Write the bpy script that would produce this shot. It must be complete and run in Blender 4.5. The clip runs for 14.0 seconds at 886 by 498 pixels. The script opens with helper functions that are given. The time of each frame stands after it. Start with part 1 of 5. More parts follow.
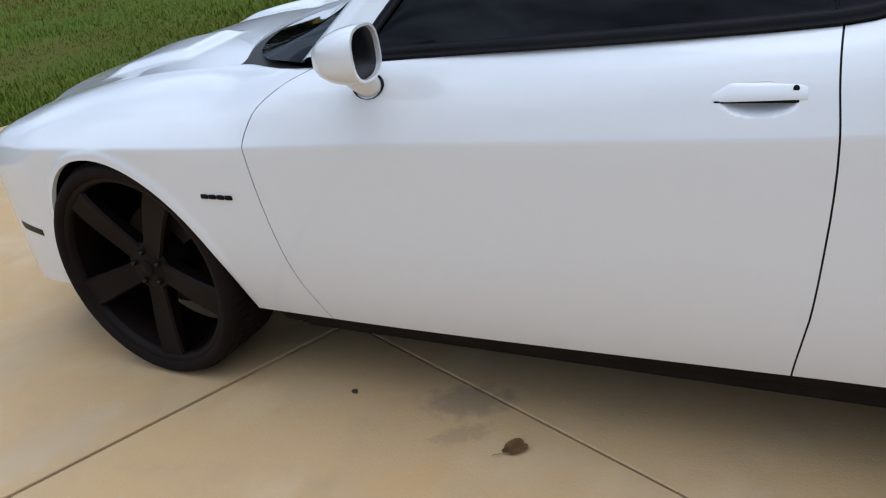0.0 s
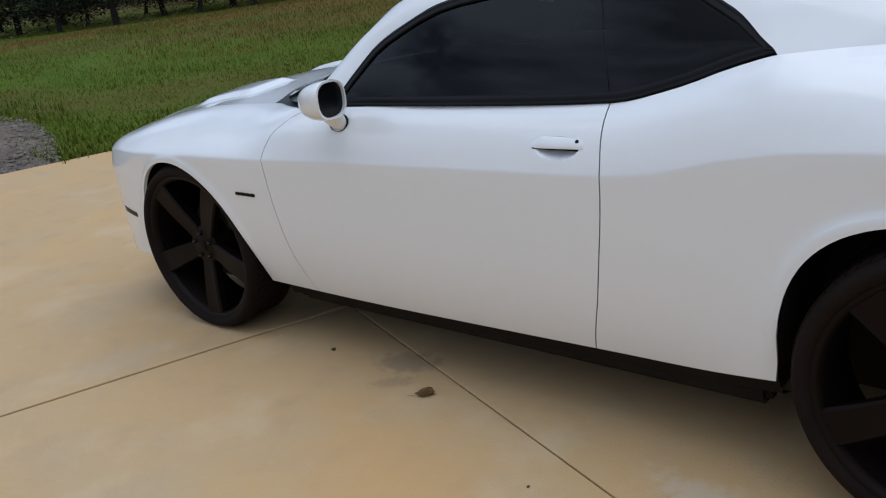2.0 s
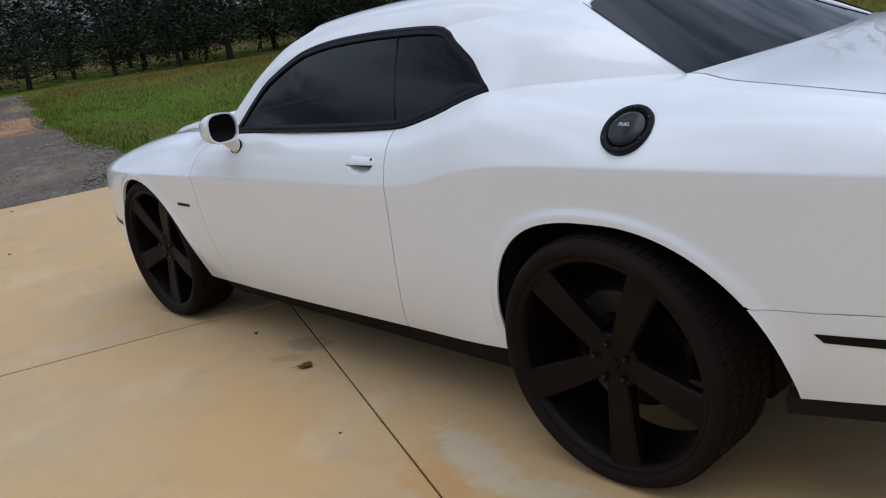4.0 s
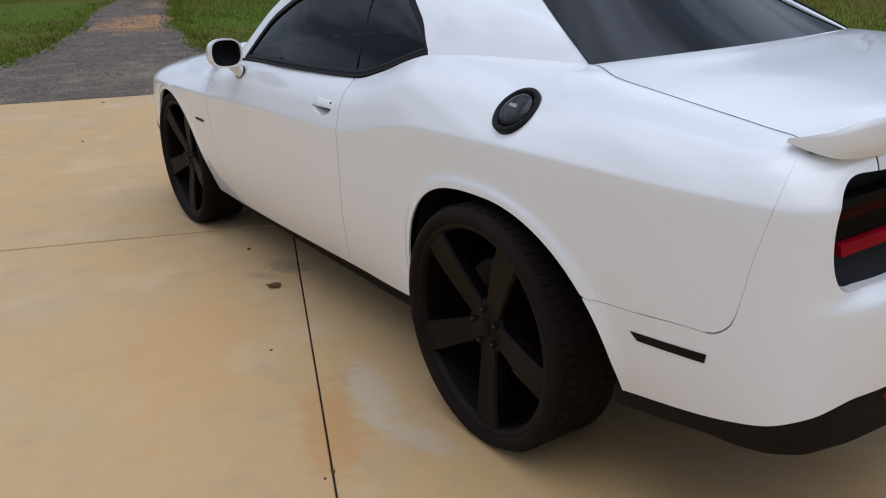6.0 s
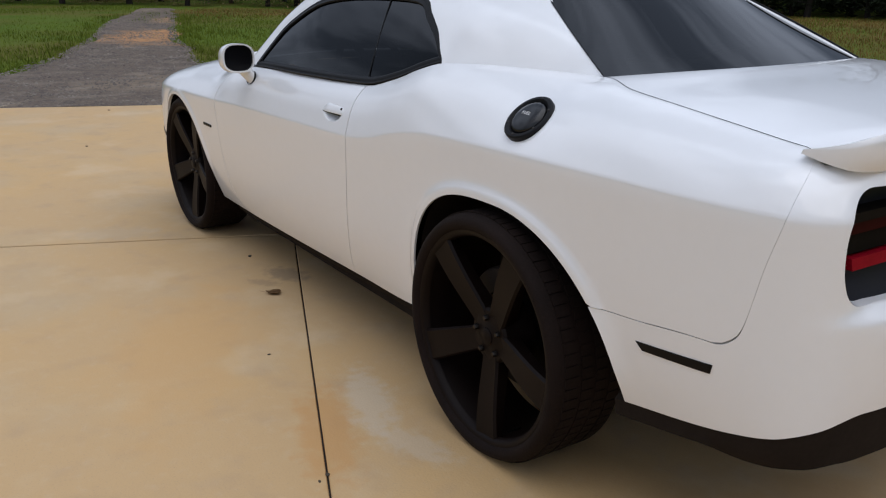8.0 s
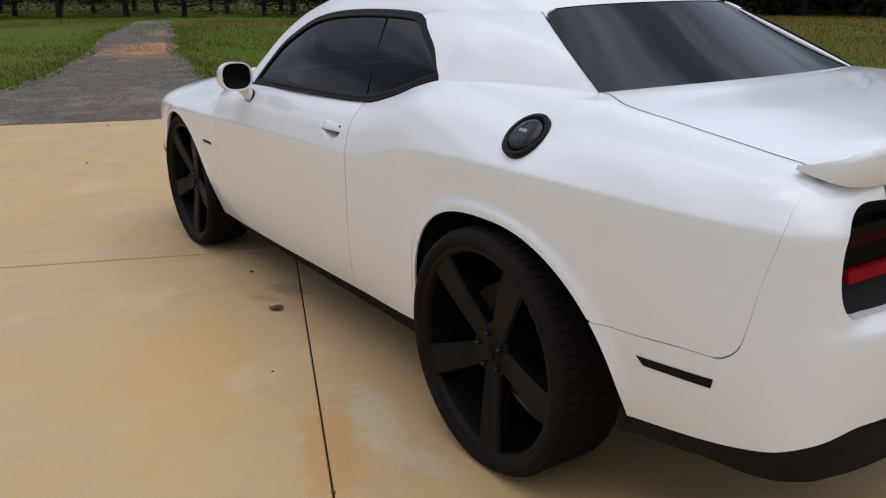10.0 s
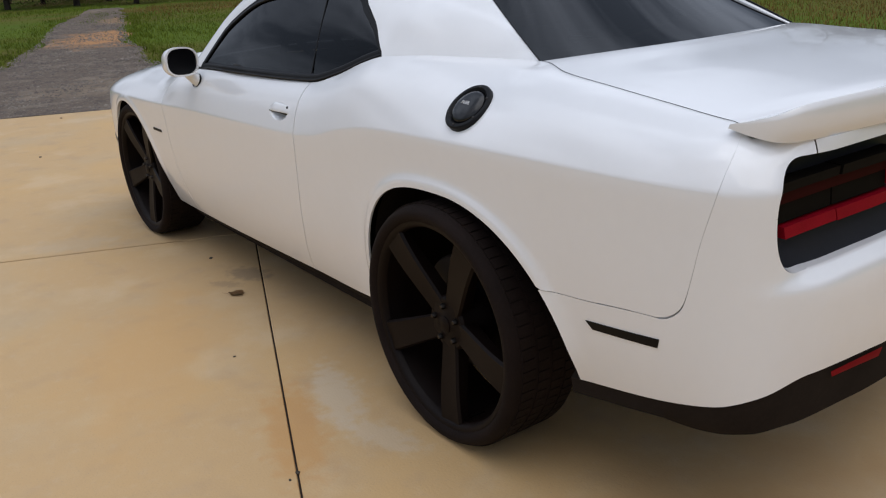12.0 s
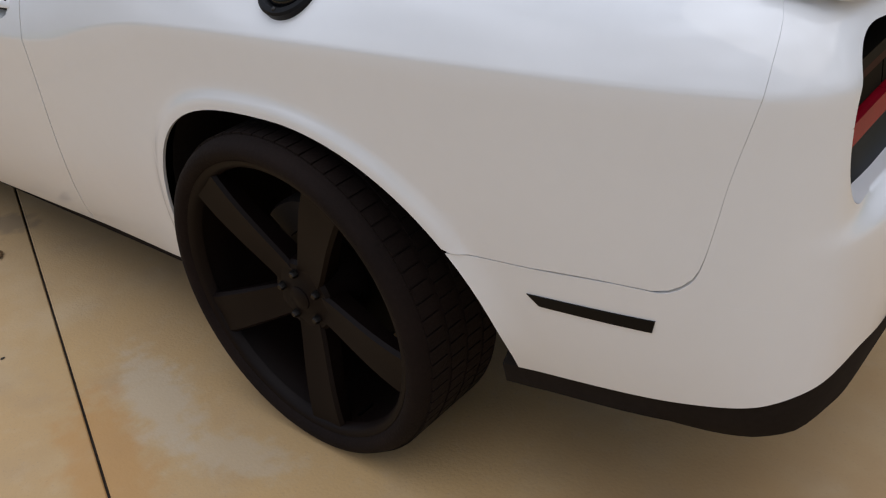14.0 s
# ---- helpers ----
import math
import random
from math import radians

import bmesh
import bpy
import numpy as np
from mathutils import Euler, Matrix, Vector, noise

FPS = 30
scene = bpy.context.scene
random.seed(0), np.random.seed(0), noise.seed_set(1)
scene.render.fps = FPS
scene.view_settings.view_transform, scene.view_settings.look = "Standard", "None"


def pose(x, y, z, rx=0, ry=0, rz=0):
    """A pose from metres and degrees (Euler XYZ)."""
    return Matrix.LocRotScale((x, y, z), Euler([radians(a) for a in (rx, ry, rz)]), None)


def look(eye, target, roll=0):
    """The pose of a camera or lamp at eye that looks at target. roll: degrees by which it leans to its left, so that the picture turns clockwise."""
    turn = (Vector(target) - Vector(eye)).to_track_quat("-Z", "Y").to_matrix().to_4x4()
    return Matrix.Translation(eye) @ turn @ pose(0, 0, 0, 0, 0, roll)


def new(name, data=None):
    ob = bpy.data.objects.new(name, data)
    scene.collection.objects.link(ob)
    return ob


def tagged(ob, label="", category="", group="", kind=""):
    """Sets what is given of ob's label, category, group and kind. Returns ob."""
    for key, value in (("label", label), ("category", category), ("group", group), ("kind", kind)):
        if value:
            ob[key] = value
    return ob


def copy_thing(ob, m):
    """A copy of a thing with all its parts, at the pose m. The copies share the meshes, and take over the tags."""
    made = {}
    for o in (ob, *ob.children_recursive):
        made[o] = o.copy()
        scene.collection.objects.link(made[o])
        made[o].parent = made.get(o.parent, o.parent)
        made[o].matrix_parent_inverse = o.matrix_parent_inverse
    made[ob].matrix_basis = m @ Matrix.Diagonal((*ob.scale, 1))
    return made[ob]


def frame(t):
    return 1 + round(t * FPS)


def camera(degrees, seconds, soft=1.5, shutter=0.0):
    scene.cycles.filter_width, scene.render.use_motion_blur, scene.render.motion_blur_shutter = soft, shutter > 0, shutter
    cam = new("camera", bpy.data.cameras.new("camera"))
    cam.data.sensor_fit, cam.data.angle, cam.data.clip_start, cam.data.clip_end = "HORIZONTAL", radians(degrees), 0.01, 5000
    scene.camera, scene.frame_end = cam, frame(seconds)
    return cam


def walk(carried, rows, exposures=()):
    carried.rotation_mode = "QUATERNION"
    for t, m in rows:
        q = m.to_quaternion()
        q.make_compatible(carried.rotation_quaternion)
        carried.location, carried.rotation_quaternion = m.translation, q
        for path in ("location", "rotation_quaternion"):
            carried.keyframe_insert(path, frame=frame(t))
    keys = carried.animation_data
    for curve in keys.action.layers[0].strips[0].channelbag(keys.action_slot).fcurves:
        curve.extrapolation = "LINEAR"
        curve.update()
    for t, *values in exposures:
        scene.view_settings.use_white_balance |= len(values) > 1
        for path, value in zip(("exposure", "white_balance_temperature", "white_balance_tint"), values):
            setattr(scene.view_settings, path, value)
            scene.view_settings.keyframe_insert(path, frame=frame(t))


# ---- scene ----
cam = camera(52.2, 14.0, soft=1.15)
walk(cam, [
    (0, look((-0.6963, -2.6268, 1.4521), (-1.6946, -1.0957, 0.6403), -9.980)),
    (0.5, look((-0.4953, -2.7185, 1.4788), (-1.5251, -1.2351, 0.6192), -6.668)),
    (1, look((-0.2879, -2.8020, 1.5240), (-1.6447, -1.5358, 0.7785), -7.214)),
    (1.5, look((0.0236, -2.9423, 1.5137), (-1.2763, -1.5594, 0.8830), -5.448)),
    (2, look((0.3357, -3.0081, 1.5397), (-0.9232, -1.6027, 0.8761), -7.437)),
    (2.5, look((0.6956, -2.8660, 1.5110), (-0.5379, -1.4427, 0.8380), -7.643)),
    (3, look((1.0064, -2.8478, 1.5093), (-0.3237, -1.5020, 0.8616), -10.378)),
    (5.3, look((1.9920, -2.5564, 1.5289), (0.3780, -1.5358, 0.9343), -1.516)),
    (5.5, look((2.0271, -2.4599, 1.5264), (0.4166, -1.4707, 0.8724), -0.416)),
    (6, look((2.0705, -2.4054, 1.5355), (0.4795, -1.3908, 0.8726), -2.126)),
    (6.5, look((2.0422, -2.4124, 1.4909), (0.4273, -1.4093, 0.8699), -0.646)),
    (7, look((2.0371, -2.4374, 1.4745), (0.4323, -1.3992, 0.8856), -0.218)),
    (7.5, look((2.0569, -2.4461, 1.4715), (0.4443, -1.4076, 0.9049), -0.066)),
    (8, look((2.0669, -2.4433, 1.4673), (0.4649, -1.4079, 0.8661), 0.569)),
    (10.3, look((2.0778, -2.4454, 1.5096), (0.4676, -1.4120, 0.9271), -1.127)),
    (10.5, look((2.0821, -2.4537, 1.5020), (0.4634, -1.4171, 0.9493), -1.286)),
    (11, look((2.0961, -2.4472, 1.5077), (0.5037, -1.3710, 0.9543), -1.686)),
    (11.5, look((2.1152, -2.4371, 1.5119), (0.5325, -1.3689, 0.9170), -2.915)),
    (12, look((2.1167, -2.4007, 1.5068), (0.5595, -1.3238, 0.8623), -3.094)),
    (12.5, look((2.0733, -2.3197, 1.4980), (0.5722, -1.2042, 0.7894), -2.267)),
    (13, look((1.8736, -2.2821, 1.4523), (0.4171, -1.1473, 0.6837), -1.385)),
    (13.5, look((1.6847, -2.1579, 1.4471), (0.4997, -0.7873, 0.6002), -0.263)),
    (14, look((1.3773, -1.9508, 1.4069), (0.1857, -0.6768, 0.4287), -6.454)),
], exposures=[(0.0, 0.19, 6050, 10), (1.0, -0.02, 6100, 10), (3.0, -0.07, 6200, 10), (5.5, 0.00, 6380, 13), (7.5, 0.00, 6560, 13), (10.5, 0.01, 6800, 13), (13.5, -0.03, 6750, 13), (14.0, -0.11, 6750, 13)])

# ---------------------------------------------------------------- world and light
world = bpy.data.worlds.new("overcast_sky")
scene.world = world
world.use_nodes = True
wn, wl = world.node_tree.nodes, world.node_tree.links
wn.clear()
w_out = wn.new("ShaderNodeOutputWorld")
w_bg = wn.new("ShaderNodeBackground")
w_sky = wn.new("ShaderNodeTexSky")
w_sky.sky_type = "NISHITA"
w_sky.sun_disc = False
w_sky.sun_elevation = radians(52)
w_sky.sun_rotation = radians(200)
w_scale = wn.new("ShaderNodeVectorMath")
w_scale.operation = "SCALE"
w_scale.inputs["Scale"].default_value = 0.10
w_co = wn.new("ShaderNodeTexCoord")
w_map = wn.new("ShaderNodeMapping")
w_map.inputs["Scale"].default_value = (1.0, 1.0, 2.2)
w_noise = wn.new("ShaderNodeTexNoise")
w_noise.inputs["Scale"].default_value = 2.6
w_noise.inputs["Detail"].default_value = 7
w_noise.inputs["Roughness"].default_value = 0.55
w_ramp = wn.new("ShaderNodeValToRGB")
w_ramp.color_ramp.elements[0].position = 0.42
w_ramp.color_ramp.elements[0].color = (0.24, 0.29, 0.37, 1)
w_ramp.color_ramp.elements[1].position = 0.60
w_ramp.color_ramp.elements[1].color = (0.84, 0.96, 1.15, 1)
w_mix = wn.new("ShaderNodeMix")
w_mix.data_type = "RGBA"
w_mix.inputs["Factor"].default_value = 0.85
wl.new(w_co.outputs["Generated"], w_map.inputs["Vector"])
wl.new(w_map.outputs["Vector"], w_noise.inputs["Vector"])
wl.new(w_noise.outputs["Fac"], w_ramp.inputs["Fac"])
wl.new(w_sky.outputs["Color"], w_scale.inputs[0])
wl.new(w_scale.outputs["Vector"], w_mix.inputs["A"])
wl.new(w_ramp.outputs["Color"], w_mix.inputs["B"])
# an overcast sky: about three times as bright overhead as at the horizon
w_sep = wn.new("ShaderNodeSeparateXYZ")
w_up = wn.new("ShaderNodeMapRange")
w_up.inputs["From Min"].default_value = 0.0
w_up.inputs["From Max"].default_value = 1.0
w_up.inputs["To Min"].default_value = 0.50
w_up.inputs["To Max"].default_value = 1.65
w_dome = wn.new("ShaderNodeVectorMath")
w_dome.operation = "SCALE"
wl.new(w_co.outputs["Generated"], w_sep.inputs[0])
wl.new(w_sep.outputs["Z"], w_up.inputs["Value"])
wl.new(w_mix.outputs["Result"], w_dome.inputs[0])
wl.new(w_up.outputs["Result"], w_dome.inputs["Scale"])
wl.new(w_dome.outputs["Vector"], w_bg.inputs["Color"])
w_bg.inputs["Strength"].default_value = 1.0
wl.new(w_bg.outputs["Background"], w_out.inputs["Surface"])

sun = bpy.data.lights.new("sun", "SUN")
sun.energy = 1.0
sun.angle = radians(75)
sun.color = (1.0, 0.98, 0.95)
new("sun", sun).matrix_world = look((3.5, 0.3, 10.5), (0, 0, 0))

# ---------------------------------------------------------------- materials


def material(name, color, rough=0.5, metal=0.0, coat=0.0, spec=0.5, vary=0.0, scale=4.0, bump=0.0, bump_scale=80.0,
             rough_vary=0.0, dark=None, island=0.0):
    """A principled surface whose colour drifts by noise at two scales, with fine relief."""
    m = bpy.data.materials.new(name)
    m.use_nodes = True
    nt = m.node_tree
    b = nt.nodes["Principled BSDF"]
    b.inputs["Roughness"].default_value = rough
    b.inputs["Metallic"].default_value = metal
    b.inputs["Coat Weight"].default_value = coat
    b.inputs["Coat Roughness"].default_value = 0.03
    b.inputs["Specular IOR Level"].default_value = spec
    b.inputs["Base Color"].default_value = (*color, 1)
    co = nt.nodes.new("ShaderNodeTexCoord").outputs["Object"]

    def noise_at(s, detail=6):
        n = nt.nodes.new("ShaderNodeTexNoise")
        n.inputs["Scale"].default_value = s
        n.inputs["Detail"].default_value = detail
        nt.links.new(co, n.inputs["Vector"])
        return n.outputs["Fac"]

    if vary > 0:
        big, fine = noise_at(scale), noise_at(scale * 17)
        add = nt.nodes.new("ShaderNodeMath")
        add.operation = "MULTIPLY_ADD"
        nt.links.new(fine, add.inputs[0])
        add.inputs[1].default_value = 0.5
        nt.links.new(big, add.inputs[2])
        ramp = nt.nodes.new("ShaderNodeMapRange")
        ramp.inputs["From Min"].default_value = 0.5
        ramp.inputs["From Max"].default_value = 1.0
        nt.links.new(add.outputs[0], ramp.inputs["Value"])
        mix = nt.nodes.new("ShaderNodeMix")
        mix.data_type = "RGBA"
        low = dark or tuple(c * (1 - vary) for c in color)
        mix.inputs["A"].default_value = (*low, 1)
        mix.inputs["B"].default_value = (*[min(1, c * (1 + vary * 0.5)) for c in color], 1)
        nt.links.new(ramp.outputs["Result"], mix.inputs["Factor"])
        col = mix.outputs["Result"]
        if island:
            geo = nt.nodes.new("ShaderNodeNewGeometry")
            hsv = nt.nodes.new("ShaderNodeHueSaturation")
            mr = nt.nodes.new("ShaderNodeMapRange")
            mr.inputs["To Min"].default_value = 1 - island
            mr.inputs["To Max"].default_value = 1 + island
            nt.links.new(geo.outputs["Random Per Island"], mr.inputs["Value"])
            nt.links.new(mr.outputs["Result"], hsv.inputs["Value"])
            mr2 = nt.nodes.new("ShaderNodeMapRange")
            mr2.inputs["To Min"].default_value = 0.5 - island * 0.06
            mr2.inputs["To Max"].default_value = 0.5 + island * 0.06
            nt.links.new(geo.outputs["Random Per Island"], mr2.inputs["Value"])
            nt.links.new(mr2.outputs["Result"], hsv.inputs["Hue"])
            nt.links.new(col, hsv.inputs["Color"])
            col = hsv.outputs["Color"]
        nt.links.new(col, b.inputs["Base Color"])
    if rough_vary > 0:
        mr = nt.nodes.new("ShaderNodeMapRange")
        mr.inputs["To Min"].default_value = max(0.02, rough - rough_vary)
        mr.inputs["To Max"].default_value = min(1, rough + rough_vary)
        nt.links.new(noise_at(scale * 3), mr.inputs["Value"])
        nt.links.new(mr.outputs["Result"], b.inputs["Roughness"])
    if bump > 0:
        bp = nt.nodes.new("ShaderNodeBump")
        bp.inputs["Strength"].default_value = bump
        bp.inputs["Distance"].default_value = 0.01
        nt.links.new(noise_at(bump_scale, 4), bp.inputs["Height"])
        nt.links.new(bp.outputs["Normal"], b.inputs["Normal"])
    return m


M_PAINT = material("white_car_paint", (0.835, 0.84, 0.845), rough=0.35, coat=1.0, vary=0.02, scale=1.5)
M_PAINT.node_tree.nodes["Principled BSDF"].inputs["Coat IOR"].default_value = 1.62
M_BLACK_TRIM = material("black_trim", (0.009, 0.009, 0.010), rough=0.42, spec=0.12, vary=0.2, scale=9)
M_BLACK_PLASTIC = material("black_plastic", (0.018, 0.015, 0.014), rough=0.6, vary=0.25, scale=12, bump=0.15, bump_scale=400)
M_UNDER = material("underbody_black", (0.020, 0.015, 0.012), rough=0.95, spec=0.1, vary=0.3, scale=5)
M_RUBBER = material("tyre_rubber", (0.0120, 0.0068, 0.0053), rough=0.8, spec=0.15, vary=0.35, scale=7, bump=0.2, bump_scale=160)
M_WHEEL = material("black_wheel_paint", (0.0070, 0.0036, 0.0028), rough=0.5, spec=0.13, vary=0.2, scale=9)
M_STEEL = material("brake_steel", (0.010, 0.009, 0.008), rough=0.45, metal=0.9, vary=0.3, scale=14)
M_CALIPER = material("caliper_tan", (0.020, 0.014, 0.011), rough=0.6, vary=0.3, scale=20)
M_LUG = material("lug_metal", (0.045, 0.04, 0.036), rough=0.4, metal=1.0, vary=0.1, scale=30)
M_DARK_RED = material("dark_red_lamp_plastic", (0.030, 0.002, 0.003), rough=0.4, spec=0.03, vary=0.15, scale=12)
M_REFLECTOR = material("red_reflector", (0.22, 0.004, 0.010), rough=0.45, spec=0.02, vary=0.15, scale=12)
M_RED = material("red_lamp_plastic", (0.24, 0.004, 0.013), rough=0.25, spec=0.15, vary=0.15, scale=12)
M_SMOKE = material("smoked_lamp_plastic", (0.007, 0.006, 0.005), rough=0.5, spec=0.02, vary=0.2, scale=6)
M_BLACK_GLOSS = material("gloss_black_panel", (0.004, 0.004, 0.005), rough=0.3, spec=0.13, vary=0.2, scale=5)
M_CAP = material("gloss_black_cap", (0.005, 0.005, 0.006), rough=0.22, spec=0.45, vary=0.2, scale=8)
M_TAIL = material("satin_black_panel", (0.014, 0.014, 0.018), rough=0.42, spec=0.24, vary=0.2, scale=5)
M_LETTER = material("white_lettering", (0.75, 0.75, 0.76), rough=0.4, vary=0.05, scale=20)
M_CHROME = material("chrome_badge", (0.60, 0.60, 0.62), rough=0.45, metal=0.6, vary=0.05, scale=20)
M_PLATE = material("plate_white", (0.42, 0.42, 0.41), rough=0.45, vary=0.1, scale=30)
M_BLUEBAR = material("plate_blue", (0.03, 0.035, 0.07), rough=0.5, vary=0.1, scale=30)
M_SEAT = material("seat_cloth", (0.03, 0.03, 0.032), rough=0.85, vary=0.2, scale=12, bump=0.2, bump_scale=300)
M_LEAF = material("dead_leaf", (0.28, 0.15, 0.055), rough=0.7, vary=0.4, scale=30, bump=0.3, bump_scale=200)
M_DEBRIS = material("dark_debris", (0.05, 0.038, 0.025), rough=0.85, vary=0.4, scale=60)
M_BARK = material("pine_bark", (0.030, 0.022, 0.017), rough=0.95, vary=0.5, scale=3, bump=0.8, bump_scale=18)
M_NEEDLE = material("tree_foliage", (0.036, 0.046, 0.024), rough=0.8, spec=0.1, vary=0.5, scale=0.5, island=0.4)
M_SHRUB = material("undergrowth_foliage", (0.30, 0.20, 0.115), rough=0.85, spec=0.1, vary=0.5, scale=0.7, island=0.4)
M_GRASS = material("grass_blades", (0.112, 0.150, 0.018), rough=0.85, spec=0.08, vary=0.45, scale=0.22, island=0.10, dark=(0.098, 0.118, 0.020))
M_SEED = material("seed_grass_blades", (0.185, 0.108, 0.038), rough=0.9, spec=0.05, vary=0.4, scale=0.3, island=0.15, dark=(0.120, 0.092, 0.025))
M_STONE = material("gravel_stone", (0.165, 0.138, 0.116), rough=0.9, vary=0.5, scale=2, island=0.3, bump=0.4, bump_scale=90)


def glass_material(name, tint):
    m = bpy.data.materials.new(name)
    m.use_nodes = True
    nt = m.node_tree
    nt.nodes.clear()
    out = nt.nodes.new("ShaderNodeOutputMaterial")
    tr = nt.nodes.new("ShaderNodeBsdfTransparent")
    tr.inputs["Color"].default_value = (*tint, 1)
    gl = nt.nodes.new("ShaderNodeBsdfGlossy")
    gl.inputs["Roughness"].default_value = 0.015
    gl.inputs["Color"].default_value = (0.95, 0.97, 1.0, 1)
    fr = nt.nodes.new("ShaderNodeFresnel")
    fr.inputs["IOR"].default_value = 1.31
    mx = nt.nodes.new("ShaderNodeMixShader")
    nt.links.new(fr.outputs["Fac"], mx.inputs["Fac"])
    nt.links.new(tr.outputs["BSDF"], mx.inputs[1])
    nt.links.new(gl.outputs["BSDF"], mx.inputs[2])
    nt.links.new(mx.outputs["Shader"], out.inputs["Surface"])
    return m


M_GLASS = glass_material("tinted_window_glass", (0.022, 0.024, 0.026))


def mixed_ground(name, layers, rough, bump, bump_scale, spec=0.3):
    """Ground whose colour is a stack of (colour, mask) layers; a mask is (noise scale, low, high) or a round spot (x, y, rx, ry, turn)."""
    m = bpy.data.materials.new(name)
    m.use_nodes = True
    nt = m.node_tree
    b = nt.nodes["Principled BSDF"]
    b.inputs["Roughness"].default_value = rough
    b.inputs["Specular IOR Level"].default_value = spec
    co = nt.nodes.new("ShaderNodeNewGeometry").outputs["Position"]

    def noise_at(s, detail=8, distort=0.0):
        n = nt.nodes.new("ShaderNodeTexNoise")
        n.inputs["Scale"].default_value = s
        n.inputs["Detail"].default_value = detail
        n.inputs["Distortion"].default_value = distort
        nt.links.new(co, n.inputs["Vector"])
        return n.outputs["Fac"]

    col = None
    for color, mask, amount in layers:
        if col is None:
            rgb = nt.nodes.new("ShaderNodeRGB")
            rgb.outputs[0].default_value = (*color, 1)
            col = rgb.outputs[0]
            continue
        mr = nt.nodes.new("ShaderNodeMapRange")
        mr.interpolation_type = "SMOOTHSTEP"
        if len(mask) == 3:
            nt.links.new(noise_at(mask[0]), mr.inputs["Value"])
            mr.inputs["From Min"].default_value, mr.inputs["From Max"].default_value = mask[1], mask[2]
        else:
            x, y, rx, ry, turn = mask
            mp = nt.nodes.new("ShaderNodeMapping")
            mp.vector_type = "TEXTURE"
            mp.inputs["Location"].default_value = (x, y, 0)
            mp.inputs["Rotation"].default_value = (0, 0, radians(turn))
            mp.inputs["Scale"].default_value = (rx, ry, 1)
            nt.links.new(co, mp.inputs["Vector"])
            ln = nt.nodes.new("ShaderNodeVectorMath")
            ln.operation = "LENGTH"
            nt.links.new(mp.outputs["Vector"], ln.inputs[0])
            ad = nt.nodes.new("ShaderNodeMath")
            ad.operation = "MULTIPLY_ADD"
            nt.links.new(noise_at(2.2 / min(rx, ry), 5), ad.inputs[0])
            ad.inputs[1].default_value = 1.4
            nt.links.new(ln.outputs["Value"], ad.inputs[2])
            nt.links.new(ad.outputs[0], mr.inputs["Value"])
            mr.inputs["From Min"].default_value, mr.inputs["From Max"].default_value = 1.75, 1.05
        ml = nt.nodes.new("ShaderNodeMath")
        ml.operation = "MULTIPLY"
        nt.links.new(mr.outputs["Result"], ml.inputs[0])
        ml.inputs[1].default_value = amount
        mix = nt.nodes.new("ShaderNodeMix")
        mix.data_type = "RGBA"
        nt.links.new(ml.outputs[0], mix.inputs["Factor"])
        nt.links.new(col, mix.inputs["A"])
        mix.inputs["B"].default_value = (*color, 1)
        col = mix.outputs["Result"]
    nt.links.new(col, b.inputs["Base Color"])
    bp = nt.nodes.new("ShaderNodeBump")
    bp.inputs["Strength"].default_value = bump
    bp.inputs["Distance"].default_value = 0.01
    nt.links.new(noise_at(bump_scale, 5), bp.inputs["Height"])
    nt.links.new(bp.outputs["Normal"], b.inputs["Normal"])
    return m


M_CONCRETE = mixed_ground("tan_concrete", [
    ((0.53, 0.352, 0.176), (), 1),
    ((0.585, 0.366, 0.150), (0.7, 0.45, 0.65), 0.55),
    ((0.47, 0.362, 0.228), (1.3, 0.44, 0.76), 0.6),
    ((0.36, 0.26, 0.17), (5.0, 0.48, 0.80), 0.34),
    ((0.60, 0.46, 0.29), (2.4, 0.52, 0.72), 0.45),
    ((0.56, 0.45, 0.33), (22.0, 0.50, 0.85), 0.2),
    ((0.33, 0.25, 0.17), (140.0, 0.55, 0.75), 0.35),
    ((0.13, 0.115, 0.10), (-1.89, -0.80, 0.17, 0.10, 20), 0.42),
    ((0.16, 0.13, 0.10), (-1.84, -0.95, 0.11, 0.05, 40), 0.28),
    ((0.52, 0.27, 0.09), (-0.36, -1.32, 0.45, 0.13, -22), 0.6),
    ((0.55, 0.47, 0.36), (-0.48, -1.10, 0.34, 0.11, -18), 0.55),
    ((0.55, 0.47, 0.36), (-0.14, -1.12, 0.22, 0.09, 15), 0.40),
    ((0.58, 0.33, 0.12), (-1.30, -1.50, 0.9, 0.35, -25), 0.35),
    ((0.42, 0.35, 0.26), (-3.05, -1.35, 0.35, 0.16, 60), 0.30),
    # brown concrete behind the car, with the tail's shade put into its colour
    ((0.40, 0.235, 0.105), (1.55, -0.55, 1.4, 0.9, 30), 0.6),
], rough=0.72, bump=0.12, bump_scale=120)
M_JOINT = material("joint_dirt", (0.030, 0.020, 0.014), rough=0.95, vary=0.5, scale=9, bump=0.4, bump_scale=90)
